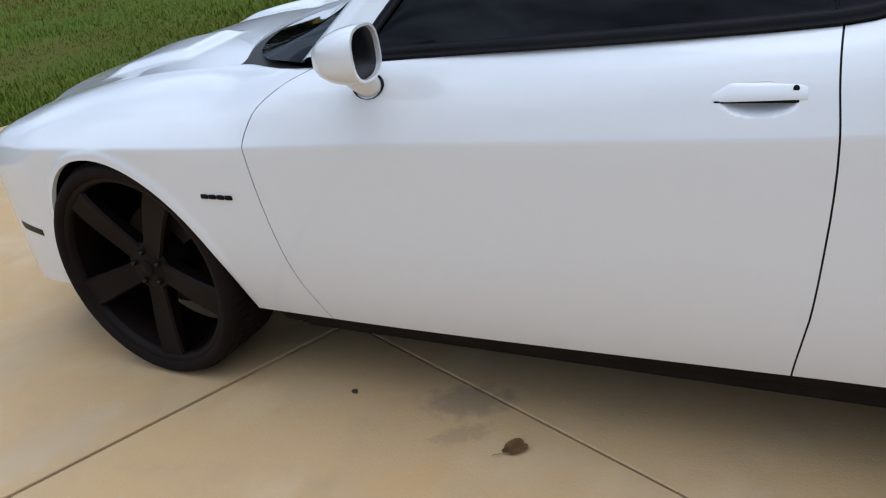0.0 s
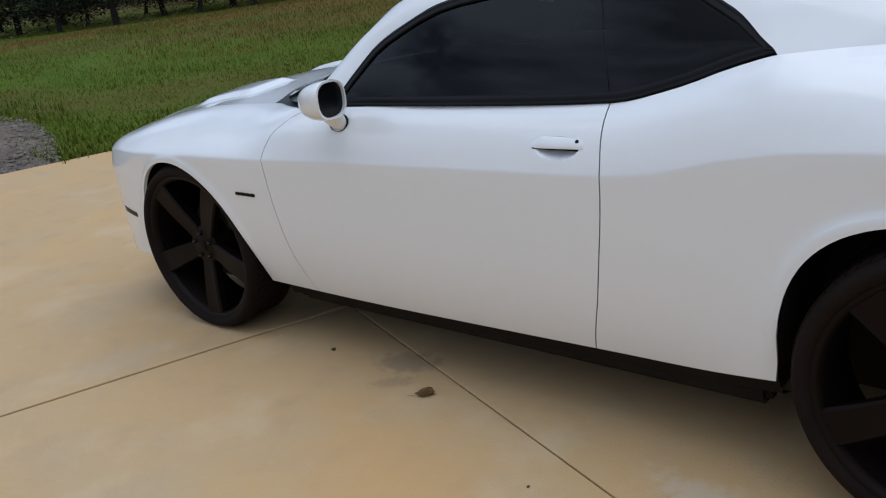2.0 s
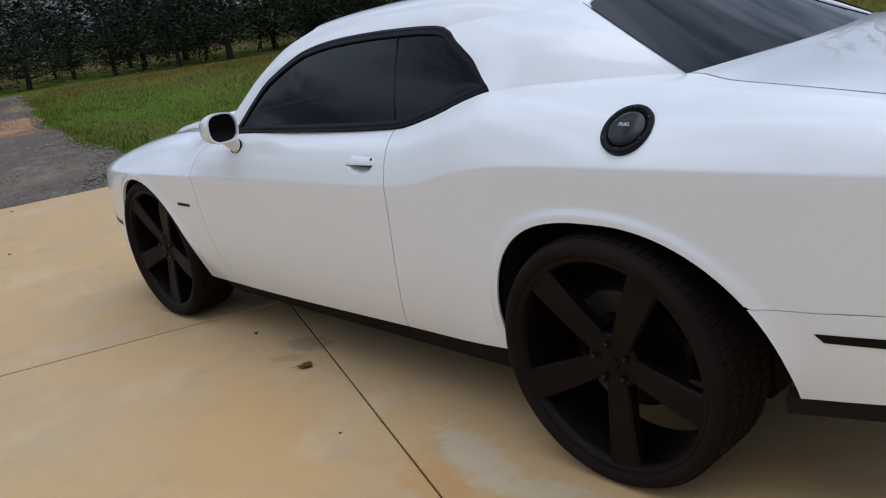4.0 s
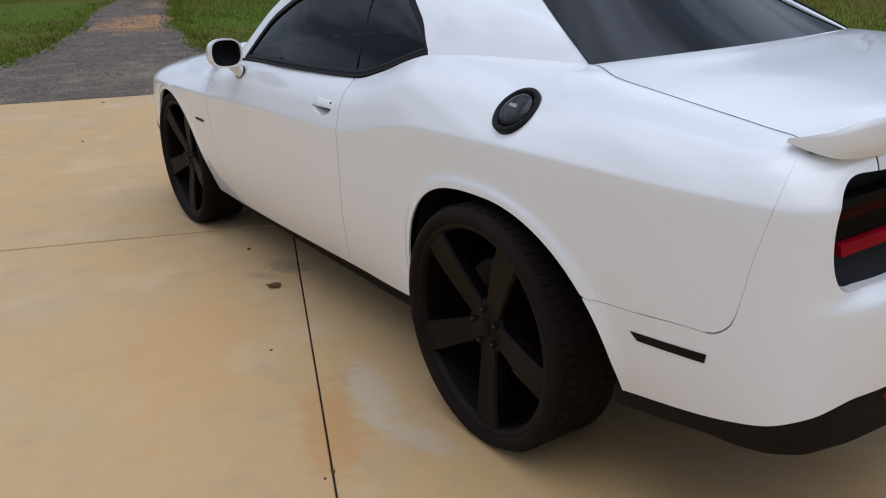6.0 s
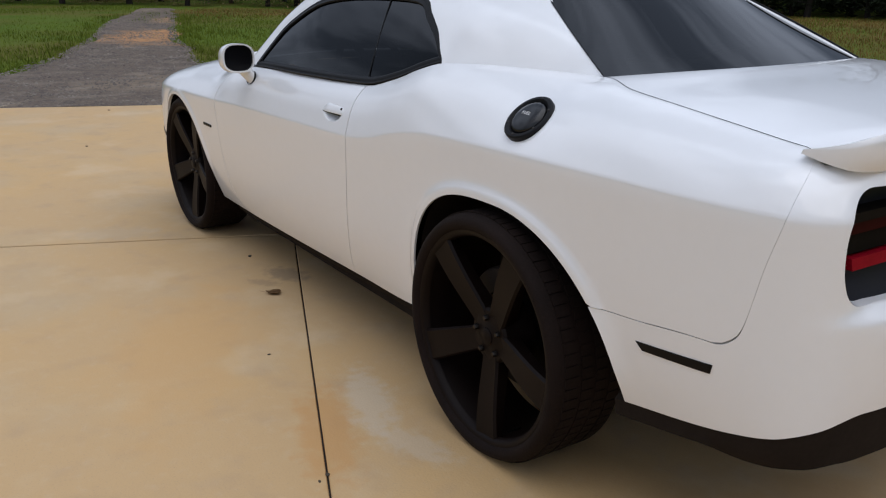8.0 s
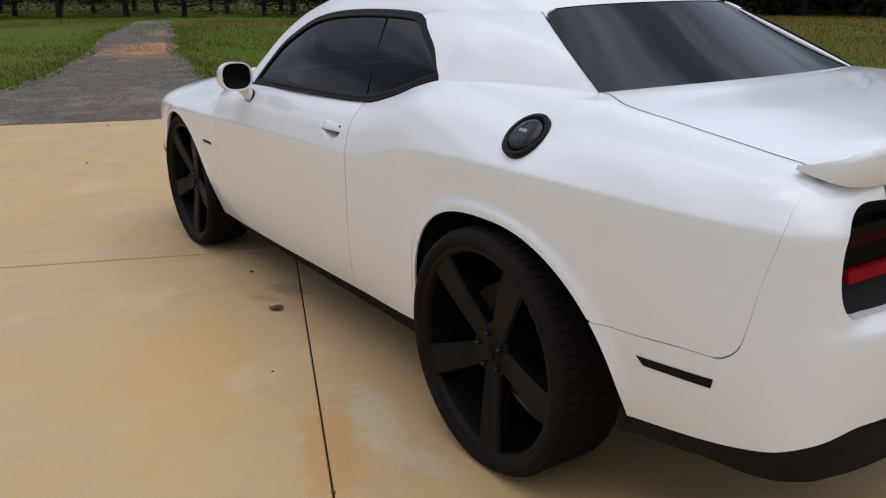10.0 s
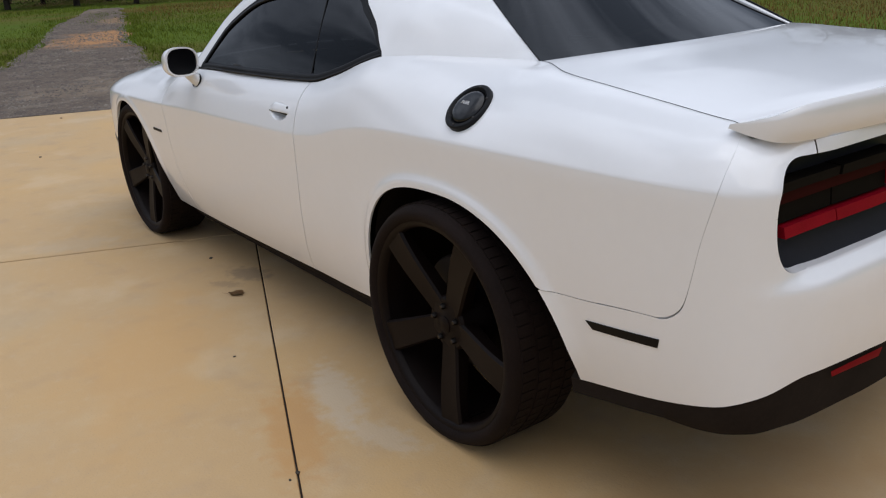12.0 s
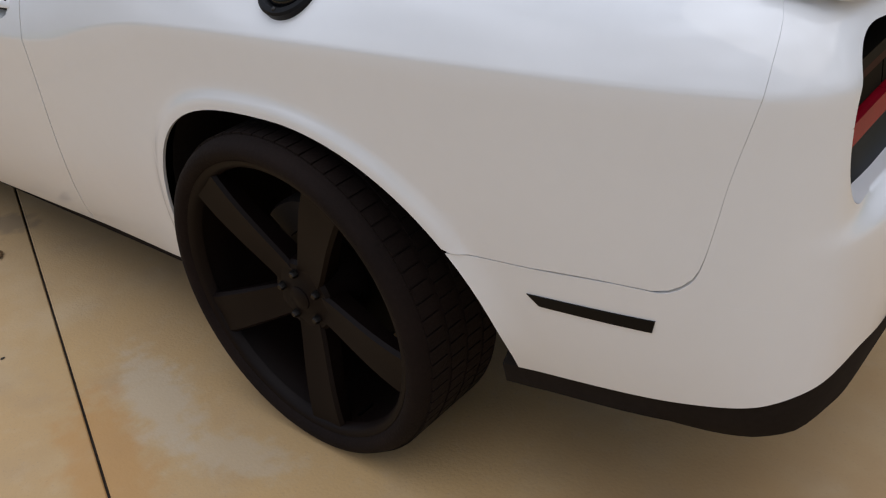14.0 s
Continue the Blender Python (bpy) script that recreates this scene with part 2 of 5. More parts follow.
M_GRAVEL = mixed_ground("gravel_ground", [
    ((0.118, 0.088, 0.066), (), 1),
    ((0.21, 0.175, 0.14), (14.0, 0.48, 0.72), 0.55),
    ((0.20, 0.165, 0.13), (2.0, 0.5, 0.7), 0.6),
    ((0.08, 0.065, 0.055), (30.0, 0.5, 0.7), 0.7),
    ((0.42, 0.21, 0.085), (-17.0, 2.9, 2.5, 1.35, -21), 0.9),
    ((0.36, 0.27, 0.18), (0.25, 0.55, 0.7), 0.25),
    ((0.38, 0.22, 0.105), (-21.8, 4.9, 2.0, 0.9, -21), 0.75),
    ((0.06, 0.050, 0.043), (5.0, 0.50, 0.66), 0.55),
    ((0.38, 0.30, 0.20), (-8.7, -1.6, 0.7, 0.25, 70), 0.8),
], rough=0.95, bump=1.0, bump_scale=28)
M_MEADOW = mixed_ground("meadow_ground", [
    ((0.078, 0.118, 0.012), (), 1),
    ((0.150, 0.090, 0.030), (-19.5, 18.0, 21.0, 6.5, 48), 0.85),
    ((0.120, 0.096, 0.020), (-3.0, 23.0, 17.0, 13.0, 0), 0.9),
    ((0.105, 0.075, 0.020), (0.16, 0.46, 0.60), 0.65),
    ((0.052, 0.098, 0.008), (0.35, 0.5, 0.68), 0.6),
    ((0.11, 0.075, 0.028), (1.6, 0.58, 0.75), 0.4),
    ((0.050, 0.075, 0.012), (9.0, 0.5, 0.7), 0.4),
    ], rough=0.95, bump=1.0, bump_scale=6, spec=0.08)

# ---------------------------------------------------------------- mesh helpers


def shape(name, verts, faces, mat, parent=None, label="", smooth=True, sharp=None):
    me = bpy.data.meshes.new(name)
    me.from_pydata([tuple(v) for v in verts], [], faces)
    bm = bmesh.new()
    bm.from_mesh(me)
    bmesh.ops.remove_doubles(bm, verts=bm.verts, dist=1e-5)
    bmesh.ops.recalc_face_normals(bm, faces=bm.faces)
    bm.to_mesh(me)
    bm.free()
    me.materials.append(mat)
    if smooth:
        me.shade_smooth()
        if sharp:
            me.set_sharp_from_angle(angle=radians(sharp))
    ob = new(name, me)
    if parent:
        ob.parent = parent
    if label:
        ob["label"] = label
    return ob


def part(name, bm, mat, parent=None, label="", smooth=True, sharp=35):
    me = bpy.data.meshes.new(name)
    bmesh.ops.recalc_face_normals(bm, faces=bm.faces)
    bm.to_mesh(me)
    bm.free()
    me.materials.append(mat)
    if smooth:
        me.shade_smooth()
        me.set_sharp_from_angle(angle=radians(sharp))
    ob = new(name, me)
    if parent:
        ob.parent = parent
    if label:
        ob["label"] = label
    return ob


def mirrored(ob, parent):
    """The same part on the car's other side (y turned round)."""
    me = ob.data.copy()
    me.transform(Matrix.Diagonal((1, -1, 1, 1)))
    me.flip_normals()
    twin = new(ob.name.split(".")[0], me)
    twin.parent = parent
    if "label" in ob:
        twin["label"] = ob["label"]
    return twin


def box(bm, lo, hi, bevel=0.0):
    made = bmesh.ops.create_cube(bm, size=1, matrix=Matrix.Translation([(a + b) / 2 for a, b in zip(lo, hi)]) @ Matrix.Diagonal((*[b - a for a, b in zip(lo, hi)], 1)))
    if bevel:
        edges = {e for v in made["verts"] for e in v.link_edges}
        bmesh.ops.bevel(bm, geom=list(edges), offset=bevel, segments=2, affect="EDGES")
    return bm


def lathe(profile, steps=64):
    """Turns (radius, offset) points round the wheel's axle (y)."""
    verts, faces = [], []
    n = len(profile)
    for k in range(steps):
        a = 2 * math.pi * k / steps
        for r, o in profile:
            verts.append((r * math.cos(a), o, r * math.sin(a)))
    for k in range(steps):
        for j in range(n - 1):
            faces.append((k * n + j, ((k + 1) % steps) * n + j, ((k + 1) % steps) * n + j + 1, k * n + j + 1))
    return verts, faces


def curve_through(knots):
    """A smooth function through (x, value) knots (monotone cubic)."""
    xs = np.array([k[0] for k in knots], float)
    ys = np.array([k[1] for k in knots], float)
    d = np.diff(ys) / np.diff(xs)
    m = np.zeros(len(xs))
    m[1:-1] = np.where(d[:-1] * d[1:] > 0, 2 * d[:-1] * d[1:] / np.where(d[:-1] + d[1:] == 0, 1, d[:-1] + d[1:]), 0)
    m[0], m[-1] = d[0], d[-1]

    def f(x):
        if x <= xs[0]:
            return float(ys[0])
        if x >= xs[-1]:
            return float(ys[-1])
        i = int(np.searchsorted(xs, x) - 1)
        h = xs[i + 1] - xs[i]
        t = (x - xs[i]) / h
        return float(ys[i] * (1 + 2 * t) * (1 - t) ** 2 + m[i] * h * t * (1 - t) ** 2 + ys[i + 1] * t * t * (3 - 2 * t) - m[i + 1] * h * t * t * (1 - t))

    return f


def grid_faces(rows, cols, start=0):
    return [(start + r * cols + c, start + r * cols + c + 1, start + (r + 1) * cols + c + 1, start + (r + 1) * cols + c) for r in range(rows - 1) for c in range(cols - 1)]


def step(a, b, x):
    t = min(1, max(0, (x - a) / (b - a)))
    return t * t * (3 - 2 * t)


# ---------------------------------------------------------------- ground
JX, JY = -2.523, -0.487
E1 = Vector((-0.9303, 0.3668, 0))
E2 = Vector((0.3668, 0.9303, 0))
JOINT = Vector((JX, JY, 0))
EDGE = 5.11


def slab_xy(a, b, z=0.0):
    return JOINT + E1 * a + E2 * b + Vector((0, 0, z))


def terrain(x, y):
    """Height of the land round the slab, which lies at zero."""
    r = math.hypot(x, y)
    h = -0.05
    h += 0.10 * noise.noise((x * 0.06, y * 0.06, 0.3)) * step(10, 30, r)
    h -= 0.32 * step(22, 40, r)
    return h

# the land: one sheet to the horizon, finer near the slab
rings = [0.0, 4, 7, 9, 11, 13, 16, 19, 23, 27, 32, 38, 45, 53, 62, 75, 95, 130, 200, 400, 900, 2500]
gv, gf = [(0, 0, -0.06)], []
SEG = 96
for r in rings[1:]:
    for k in range(SEG):
        a = 2 * math.pi * k / SEG
        x, y = r * math.cos(a), r * math.sin(a)
        gv.append((x, y, terrain(x, y)))
for k in range(SEG):
    gf.append((0, 1 + k, 1 + (k + 1) % SEG))
for i in range(len(rings) - 2):
    for k in range(SEG):
        a, b = 1 + i * SEG + k, 1 + i * SEG + (k + 1) % SEG
        gf.append((a, a + SEG, b + SEG, b))
ground = shape("ground", gv, gf, M_MEADOW)
tagged(ground, "rough green meadow with brown seed heads", "meadow", kind="structure")

# the slab: panels with recessed joints
slab = new("pavement")
tagged(slab, "tan concrete driveway slab with saw-cut joints", "driveway", kind="structure")


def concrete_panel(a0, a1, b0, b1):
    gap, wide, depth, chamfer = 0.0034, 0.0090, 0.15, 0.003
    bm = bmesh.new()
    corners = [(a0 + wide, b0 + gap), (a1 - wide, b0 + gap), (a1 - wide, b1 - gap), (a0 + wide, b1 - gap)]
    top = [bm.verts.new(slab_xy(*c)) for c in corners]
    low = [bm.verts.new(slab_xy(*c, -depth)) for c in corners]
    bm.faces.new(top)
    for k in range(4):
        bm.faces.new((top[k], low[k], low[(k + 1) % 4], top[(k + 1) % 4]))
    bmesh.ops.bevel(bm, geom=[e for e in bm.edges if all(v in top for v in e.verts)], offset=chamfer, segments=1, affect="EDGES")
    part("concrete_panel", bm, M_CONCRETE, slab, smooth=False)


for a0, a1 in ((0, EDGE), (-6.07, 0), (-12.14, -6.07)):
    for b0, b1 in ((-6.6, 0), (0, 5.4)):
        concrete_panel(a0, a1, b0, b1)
bm = bmesh.new()
bm.faces.new([bm.verts.new(slab_xy(a, b, -0.012)) for a, b in ((-12.1, -6.5), (EDGE - 0.05, -6.5), (EDGE - 0.05, 5.3), (-12.1, 5.3))])
part("joint_filler", bm, M_JOINT, slab, "dirt packed in the joints", smooth=False)

# the gravel track that leaves the slab
track_left = curve_through([(0.0, -6.5), (1.2, -5.0), (2.6, -4.0), (3.5, -3.56), (4.4, -3.5), (5.9, -3.36), (8.6, -3.41), (13.8, -3.79), (17.6, -3.88), (24, -4.1)])
track_right = curve_through([(0.0, -0.62), (0.4, -0.60), (1.8, -0.52), (3.2, -0.62), (4.9, -1.10), (7.1, -1.40), (8.6, -1.66), (13.7, -2.16), (19.5, -2.62), (24, -3.0)])
tv = []
TR, TC = 60, 9
for i in range(TR):
    a = 22 * (i / (TR - 1)) ** 1.5
    for j in range(TC):
        f = j / (TC - 1)
        wob = 0.40 * noise.noise((a * 0.6, f * 3 + 4, 0)) + 0.18 * noise.noise((a * 2.1, f * 3 + 9, 0))
        b = track_left(a) * (1 - f) + track_right(a) * f + (wob if j in (0, TC - 1) else 0)
        p = slab_xy(EDGE + a - 0.02, b)
        tv.append((p.x, p.y, max(terrain(p.x, p.y) + 0.03, -0.03) + 0.015 * noise.noise((p.x, p.y, 2)) + (0.02 if 0 < j < TC - 1 else -0.03)))
track = shape("gravel_track", tv, grid_faces(TR, TC), M_GRAVEL)
tagged(track, "grey gravel track with an orange clay patch", "track", kind="structure")


def on_track(p, margin=0.0):
    d = p - JOINT
    a, b = d.dot(E1) - EDGE, d.dot(E2)
    return a > -0.1 and track_left(max(a, 0)) - margin < b < track_right(max(a, 0)) + margin


def on_slab(p, margin=0.0):
    d = p - JOINT
    a, b = d.dot(E1), d.dot(E2)
    return -12.14 - margin < a < EDGE + margin and -6.6 - margin < b < 5.4 + margin


# loose stones on the track
rng = random.Random(5)
sv, sf = [], []
for _ in range(9000):
    a = rng.random() ** 1.8 * 15
    b = track_left(a) + rng.random() * (track_right(a) - track_left(a))
    p = slab_xy(EDGE + a + 0.02, b)
    r = rng.uniform(0.008, 0.030) * (1.4 if rng.random() < 0.06 else 1)
    z = max(terrain(p.x, p.y) + 0.03, -0.03) + 0.02
    s = len(sv)
    turn = rng.random() * 3
    for k in range(5):
        an = turn + k * 1.2566
        sv.append((p.x + r * math.cos(an) * rng.uniform(0.7, 1.2), p.y + r * math.sin(an) * rng.uniform(0.7, 1.2), z - 0.004))
    sv.append((p.x + r * rng.uniform(-0.3, 0.3), p.y + r * rng.uniform(-0.3, 0.3), z + r * rng.uniform(0.3, 0.55)))
    for k in range(5):
        sf.append((s + k, s + (k + 1) % 5, s + 5))
stones = bpy.data.meshes.new("gravel")
stones.from_pydata(sv, [], sf)
stones.materials.append(M_STONE)
tagged(new("gravel", stones), "loose grey gravel stones on the track", "gravel", kind="stuff")

# grass: tufts of bent blades over the meadow, thickest along the slab and the track
bv, bf = [], []


def tuft(p, height, blades, spread):
    z = terrain(p.x, p.y) - 0.01
    for _ in range(blades):
        an, lean = rng.random() * 6.283, rng.uniform(0.1, 0.7)
        h, w = height * rng.uniform(0.5, 1.15), height * rng.uniform(0.03, 0.06) + 0.003
        x, y = p.x + rng.gauss(0, spread), p.y + rng.gauss(0, spread)
        dx, dy = math.cos(an), math.sin(an)
        s = len(bv)
        bv.extend([(x - dy * w, y + dx * w, z), (x + dy * w, y - dx * w, z),
                   (x + dx * h * lean * 0.35 + dy * w * 0.7, y + dy * h * lean * 0.35 - dx * w * 0.7, z + h * 0.6),
                   (x + dx * h * lean * 0.35 - dy * w * 0.7, y + dy * h * lean * 0.35 + dx * w * 0.7, z + h * 0.6),
                   (x + dx * h * lean, y + dy * h * lean, z + h)])
        bf.append((s, s + 1, s + 2, s + 3))
        bf.append((s + 3, s + 2, s + 4))


made = 0
while made < 17000:
    far = rng.random()
    r = 8 + 34 * far ** 1.5
    an = radians(rng.uniform(62, 205))
    p = Vector((r * math.cos(an), r * math.sin(an), 0))
    if an < radians(131) and r > 11 and rng.random() < 0.65:
        continue
    if r > 16 and noise.noise((p.x * 0.12, p.y * 0.12, 3)) > -0.15 and rng.random() < 0.8:
        continue
    if on_slab(p, 0.03) or on_track(p, 0.15 - 0.8 * rng.random() ** 2):
        continue
    patch = noise.noise((p.x * 0.25, p.y * 0.25, 7)) + 0.3
    tuft(p, (0.040 + 0.065 * max(0, patch)) * rng.uniform(0.7, 1.3) * (1 + 0.02 * max(0, r - 20)), 9, 0.08 + 0.011 * r)
    made += 1
# longer weeds along the edge of slab and track
for _ in range(1500):
    if rng.random() < 0.55:
        a, b = EDGE + abs(rng.gauss(0, 0.25)) + 0.05, rng.uniform(-0.6, 9.0)
    else:
        a = EDGE + rng.random() ** 1.5 * 18
        b = (track_right(a - EDGE) + abs(rng.gauss(0, 0.35)) if rng.random() < 0.6 else track_left(a - EDGE) - abs(rng.gauss(0, 0.35)))
    tuft(slab_xy(a, b), rng.uniform(0.04, 0.13), 9, 0.08)
# a grown-over strip between the ruts
for _ in range(260):
    a = rng.uniform(13.5, 22)
    tuft(slab_xy(EDGE + a, track_left(a) * 0.45 + track_right(a) * 0.55 + rng.gauss(0, 0.16)), rng.uniform(0.05, 0.11), 9, 0.12)
dry_from = (len(bv), len(bf))
for _ in range(8000):
    deg = rng.uniform(60, 166)
    r = rng.uniform(16 if deg > 131 else 12, 34) + rng.gauss(0, 1.5)
    p = Vector((r * math.cos(radians(deg)), r * math.sin(radians(deg)), 0))
    if on_track(p, 0.3) or (deg > 131 and noise.noise((p.x * 0.12, p.y * 0.12, 3)) < -0.12 - 0.02 * (r - 20)):
        continue
    tuft(p, rng.uniform(0.05, 0.11), 12, 0.45)
dry_v = bv[dry_from[0]:]
dry_f = [tuple(i - dry_from[0] for i in q) for q in bf[dry_from[1]:]]
del bv[dry_from[0]:], bf[dry_from[1]:]
dry = bpy.data.meshes.new("seed_grass")
dry.from_pydata(dry_v, [], dry_f)
dry.materials.append(M_SEED)
tagged(new("seed_grass", dry), "rusty brown seed grass towards the wood", "grass", kind="stuff")
grass = bpy.data.meshes.new("grass")
grass.from_pydata(bv, [], bf)
grass.materials.append(M_GRASS)
tagged(new("grass", grass), "uneven green meadow grass with brown blades", "grass", kind="stuff")

# ---------------------------------------------------------------- trees at the far side of the meadow


def tree_thing(seed, height, pine=True):
    r = random.Random(seed)
    root = new("pine_tree" if pine else "oak_tree")
    rings_, sides = 12, 8
    tv_, path = [], []
    px = py = 0.0
    base = height * 0.007 + 0.035
    for i in range(rings_):
        f = i / (rings_ - 1)
        rad = base * (1 - 0.85 * f) * (1.5 - 0.5 * min(1, f * 9))
        path.append((px, py, f * height * 0.95, rad))
        for k in range(sides):
            an = 2 * math.pi * k / sides
            q = rad * (1 + 0.12 * r.uniform(-1, 1))
            tv_.append((px + q * math.cos(an), py + q * math.sin(an), f * height * 0.95 - (0.15 if i == 0 else 0)))
        px += r.gauss(0, 0.05)
        py += r.gauss(0, 0.05)
    tf_ = [(i * sides + k, i * sides + (k + 1) % sides, (i + 1) * sides + (k + 1) % sides, (i + 1) * sides + k) for i in range(rings_ - 1) for k in range(sides)]
    shape("trunk", tv_, tf_, M_BARK, root)
    lv, lf, cv, cf = [], [], [], []
    n = 44 if pine else 36
    for j in range(n):
        f = (0.075 if pine else 0.11) + 0.88 * (j / n) ** 1.7 + r.uniform(-0.012, 0.012)
        i = min(rings_ - 2, int(f * (rings_ - 1)))
        x, y, z, rad = path[i]
        z = f * height * 0.95
        an, reach = r.random() * 6.283, height * (0.11 * (1.10 - f) + 0.03) * r.uniform(0.6, 1.25) * (1 if pine else 1.5)
        ex, ey, ez = x + reach * math.cos(an), y + reach * math.sin(an), z + reach * r.uniform(-0.1, 0.55)
        s = len(lv)
        lr = max(0.02, rad * 0.35)
        for (qx, qy, qz, qr) in ((x, y, z, lr), (ex, ey, ez, lr * 0.25)):
            for k in range(4):
                a2 = k * 1.5708
                lv.append((qx + qr * -math.sin(an) * math.cos(a2), qy + qr * math.cos(an) * math.cos(a2), qz + qr * math.sin(a2)))
        lf.extend((s + k, s + (k + 1) % 4, s + 4 + (k + 1) % 4, s + 4 + k) for k in range(4))
        for c in range(7):
            g = r.uniform(0.35, 1.08)
            cx, cy, cz = x + (ex - x) * g + r.gauss(0, reach * 0.14), y + (ey - y) * g + r.gauss(0, reach * 0.14), z + (ez - z) * g + r.gauss(0, reach * 0.12)
            size = reach * r.uniform(0.14, 0.30)
            for _ in range(20):
                ox, oy, oz = r.gauss(0, size), r.gauss(0, size), r.gauss(0, size * 0.7)
                a3, tilt, ll = r.random() * 6.283, r.uniform(-0.6, 0.9), size * r.uniform(0.25, 0.5)
                dx, dy, dz = math.cos(a3) * ll, math.sin(a3) * ll, tilt * ll
                wx, wy = -math.sin(a3) * ll * 0.32, math.cos(a3) * ll * 0.32
                s = len(cv)
                cv.extend([(cx + ox - wx, cy + oy - wy, cz + oz), (cx + ox + wx, cy + oy + wy, cz + oz + ll * 0.15),
                           (cx + ox + dx + wx * 0.3, cy + oy + dy + wy * 0.3, cz + oz + dz), (cx + ox + dx - wx * 0.5, cy + oy + dy - wy * 0.5, cz + oz + dz - ll * 0.1)])
                cf.append((s, s + 1, s + 2, s + 3))
    me = bpy.data.meshes.new("crown")
    me.from_pydata(cv + lv, [], cf + [tuple(i + len(cv) for i in q) for q in lf])
    me.materials.append(M_NEEDLE)
    me.materials.append(M_BARK)
    for p in me.polygons[len(cf):]:
        p.material_index = 1
    new("crown", me).parent = root
    return root


kinds = [tree_thing(11, 9.0), tree_thing(12, 7.5), tree_thing(13, 10.5), tree_thing(14, 6.5, False), tree_thing(15, 5.5, False)]
for k, t in enumerate(kinds):
    tagged(t, "tall dark pine with drooping lower boughs" if k < 3 else "broad dark leafy tree at the wood's edge", "tree", "trees of the far wood")
wood_edge = curve_through([(20, 36), (60, 34), (100, 32), (126, 33), (150, 35), (160, 38), (175, 43), (195, 46)])
slots = []
for k in range(126):
    deg = 26 + k * 1.32 + rng.uniform(-0.6, 0.6)
    r = wood_edge(deg) + (0.0, 2.6, 5.5)[k % 3] + rng.uniform(-0.8, 0.8)
    slots.append((r * math.cos(radians(deg)), r * math.sin(radians(deg))))
for x, y in slots:
    m = Matrix.Translation((x, y, terrain(x, y) - 0.05)) @ Matrix.Rotation(rng.random() * 6.28, 4, "Z")
    copy_thing(kinds[rng.choice((0, 1, 2, 0, 1, 2, 3, 4))], m)
for k, t in enumerate(kinds):
    an = radians(60 + k * 29)
    t.matrix_basis = Matrix.Translation((52 * math.cos(an), 52 * math.sin(an), terrain(52 * math.cos(an), 52 * math.sin(an)) - 0.05))

# shrubs and brush under the wood's edge
uv_, uf_ = [], []
for k in range(1400):
    deg = rng.uniform(128, 194)
    r = wood_edge(deg) + (rng.uniform(-0.8, 3.0) if rng.random() < 0.12 else rng.uniform(5, 14))
    cx, cy = r * math.cos(radians(deg)), r * math.sin(radians(deg))
    size, z = rng.uniform(0.3, 0.8), terrain(cx, cy)
    for _ in range(80):
        ox, oy, oz = rng.gauss(0, size * 0.55), rng.gauss(0, size * 0.55), abs(rng.gauss(0.25, 0.35)) * size
        a3, ll = rng.random() * 6.283, size * rng.uniform(0.05, 0.12)
        s = len(uv_)
        wx, wy = -math.sin(a3) * ll * 0.4, math.cos(a3) * ll * 0.4
        dx, dy, dz = math.cos(a3) * ll, math.sin(a3) * ll, ll * rng.uniform(-0.3, 0.9)
        uv_.extend([(cx + ox - wx, cy + oy - wy, z + oz), (cx + ox + wx, cy + oy + wy, z + oz), (cx + ox + dx, cy + oy + dy, z + oz + dz)])
        uf_.append((s, s + 1, s + 2))
brush = bpy.data.meshes.new("undergrowth")
brush.from_pydata(uv_, [], uf_)
brush.materials.append(M_SHRUB)
tagged(new("undergrowth", brush), "dry brown brush under the far trees", "undergrowth", kind="stuff")

# the wood behind its edge, too thick to tell trees apart
fv, ff = [], []
for k in range(7500):
    deg = rng.uniform(20, 196)
    thick = deg < 134
    r = wood_edge(deg) + (2.5 if thick else 14) + rng.uniform(0, 22)
    cx, cy = r * math.cos(radians(deg)), r * math.sin(radians(deg))
    cz = terrain(cx, cy) + (0.3 if thick else 1.1) + 6.5 * rng.random() ** 1.6
    size = rng.uniform(0.6, 1.3)
    for _ in range(26):
        ox, oy, oz = rng.gauss(0, size * 0.6), rng.gauss(0, size * 0.6), rng.gauss(0, size * 0.5)
        a3, ll = rng.random() * 6.283, size * rng.uniform(0.2, 0.45)
        wx, wy = -math.sin(a3) * ll * 0.45, math.cos(a3) * ll * 0.45
        dx, dy, dz = math.cos(a3) * ll, math.sin(a3) * ll, ll * rng.uniform(-0.6, 0.8)
        s = len(fv)
        fv.extend([(cx + ox - wx, cy + oy - wy, cz + oz), (cx + ox + wx, cy + oy + wy, cz + oz + 0.2 * ll), (cx + ox + dx, cy + oy + dy, cz + oz + dz)])
        ff.append((s, s + 1, s + 2))
wood = bpy.data.meshes.new("far_wood")
wood.from_pydata(fv, [], ff)
wood.materials.append(M_NEEDLE)
tagged(new("far_wood", wood), "thick dark foliage of the far wood", "wood", kind="stuff")

# ---------------------------------------------------------------- the car: its outer skin as one function of length and height
car = new("car")
tagged(car, "white two-door muscle car on large black five-spoke wheels", "car")

PLAN = [(-3.85, 0), (-3.835, -0.40), (-3.77, -0.68), (-3.64, -0.84), (-3.42, -0.92), (-3.1, -0.948), (-2.4, -0.957), (-1.4, -0.957), (-0.4, -0.957),
        (0.40, -0.956), (0.72, -0.951), (0.90, -0.934), (1.00, -0.900), (1.055, -0.835), (1.070, -0.72), (1.068, -0.52), (1.063, -0.25), (1.061, 0.0)]


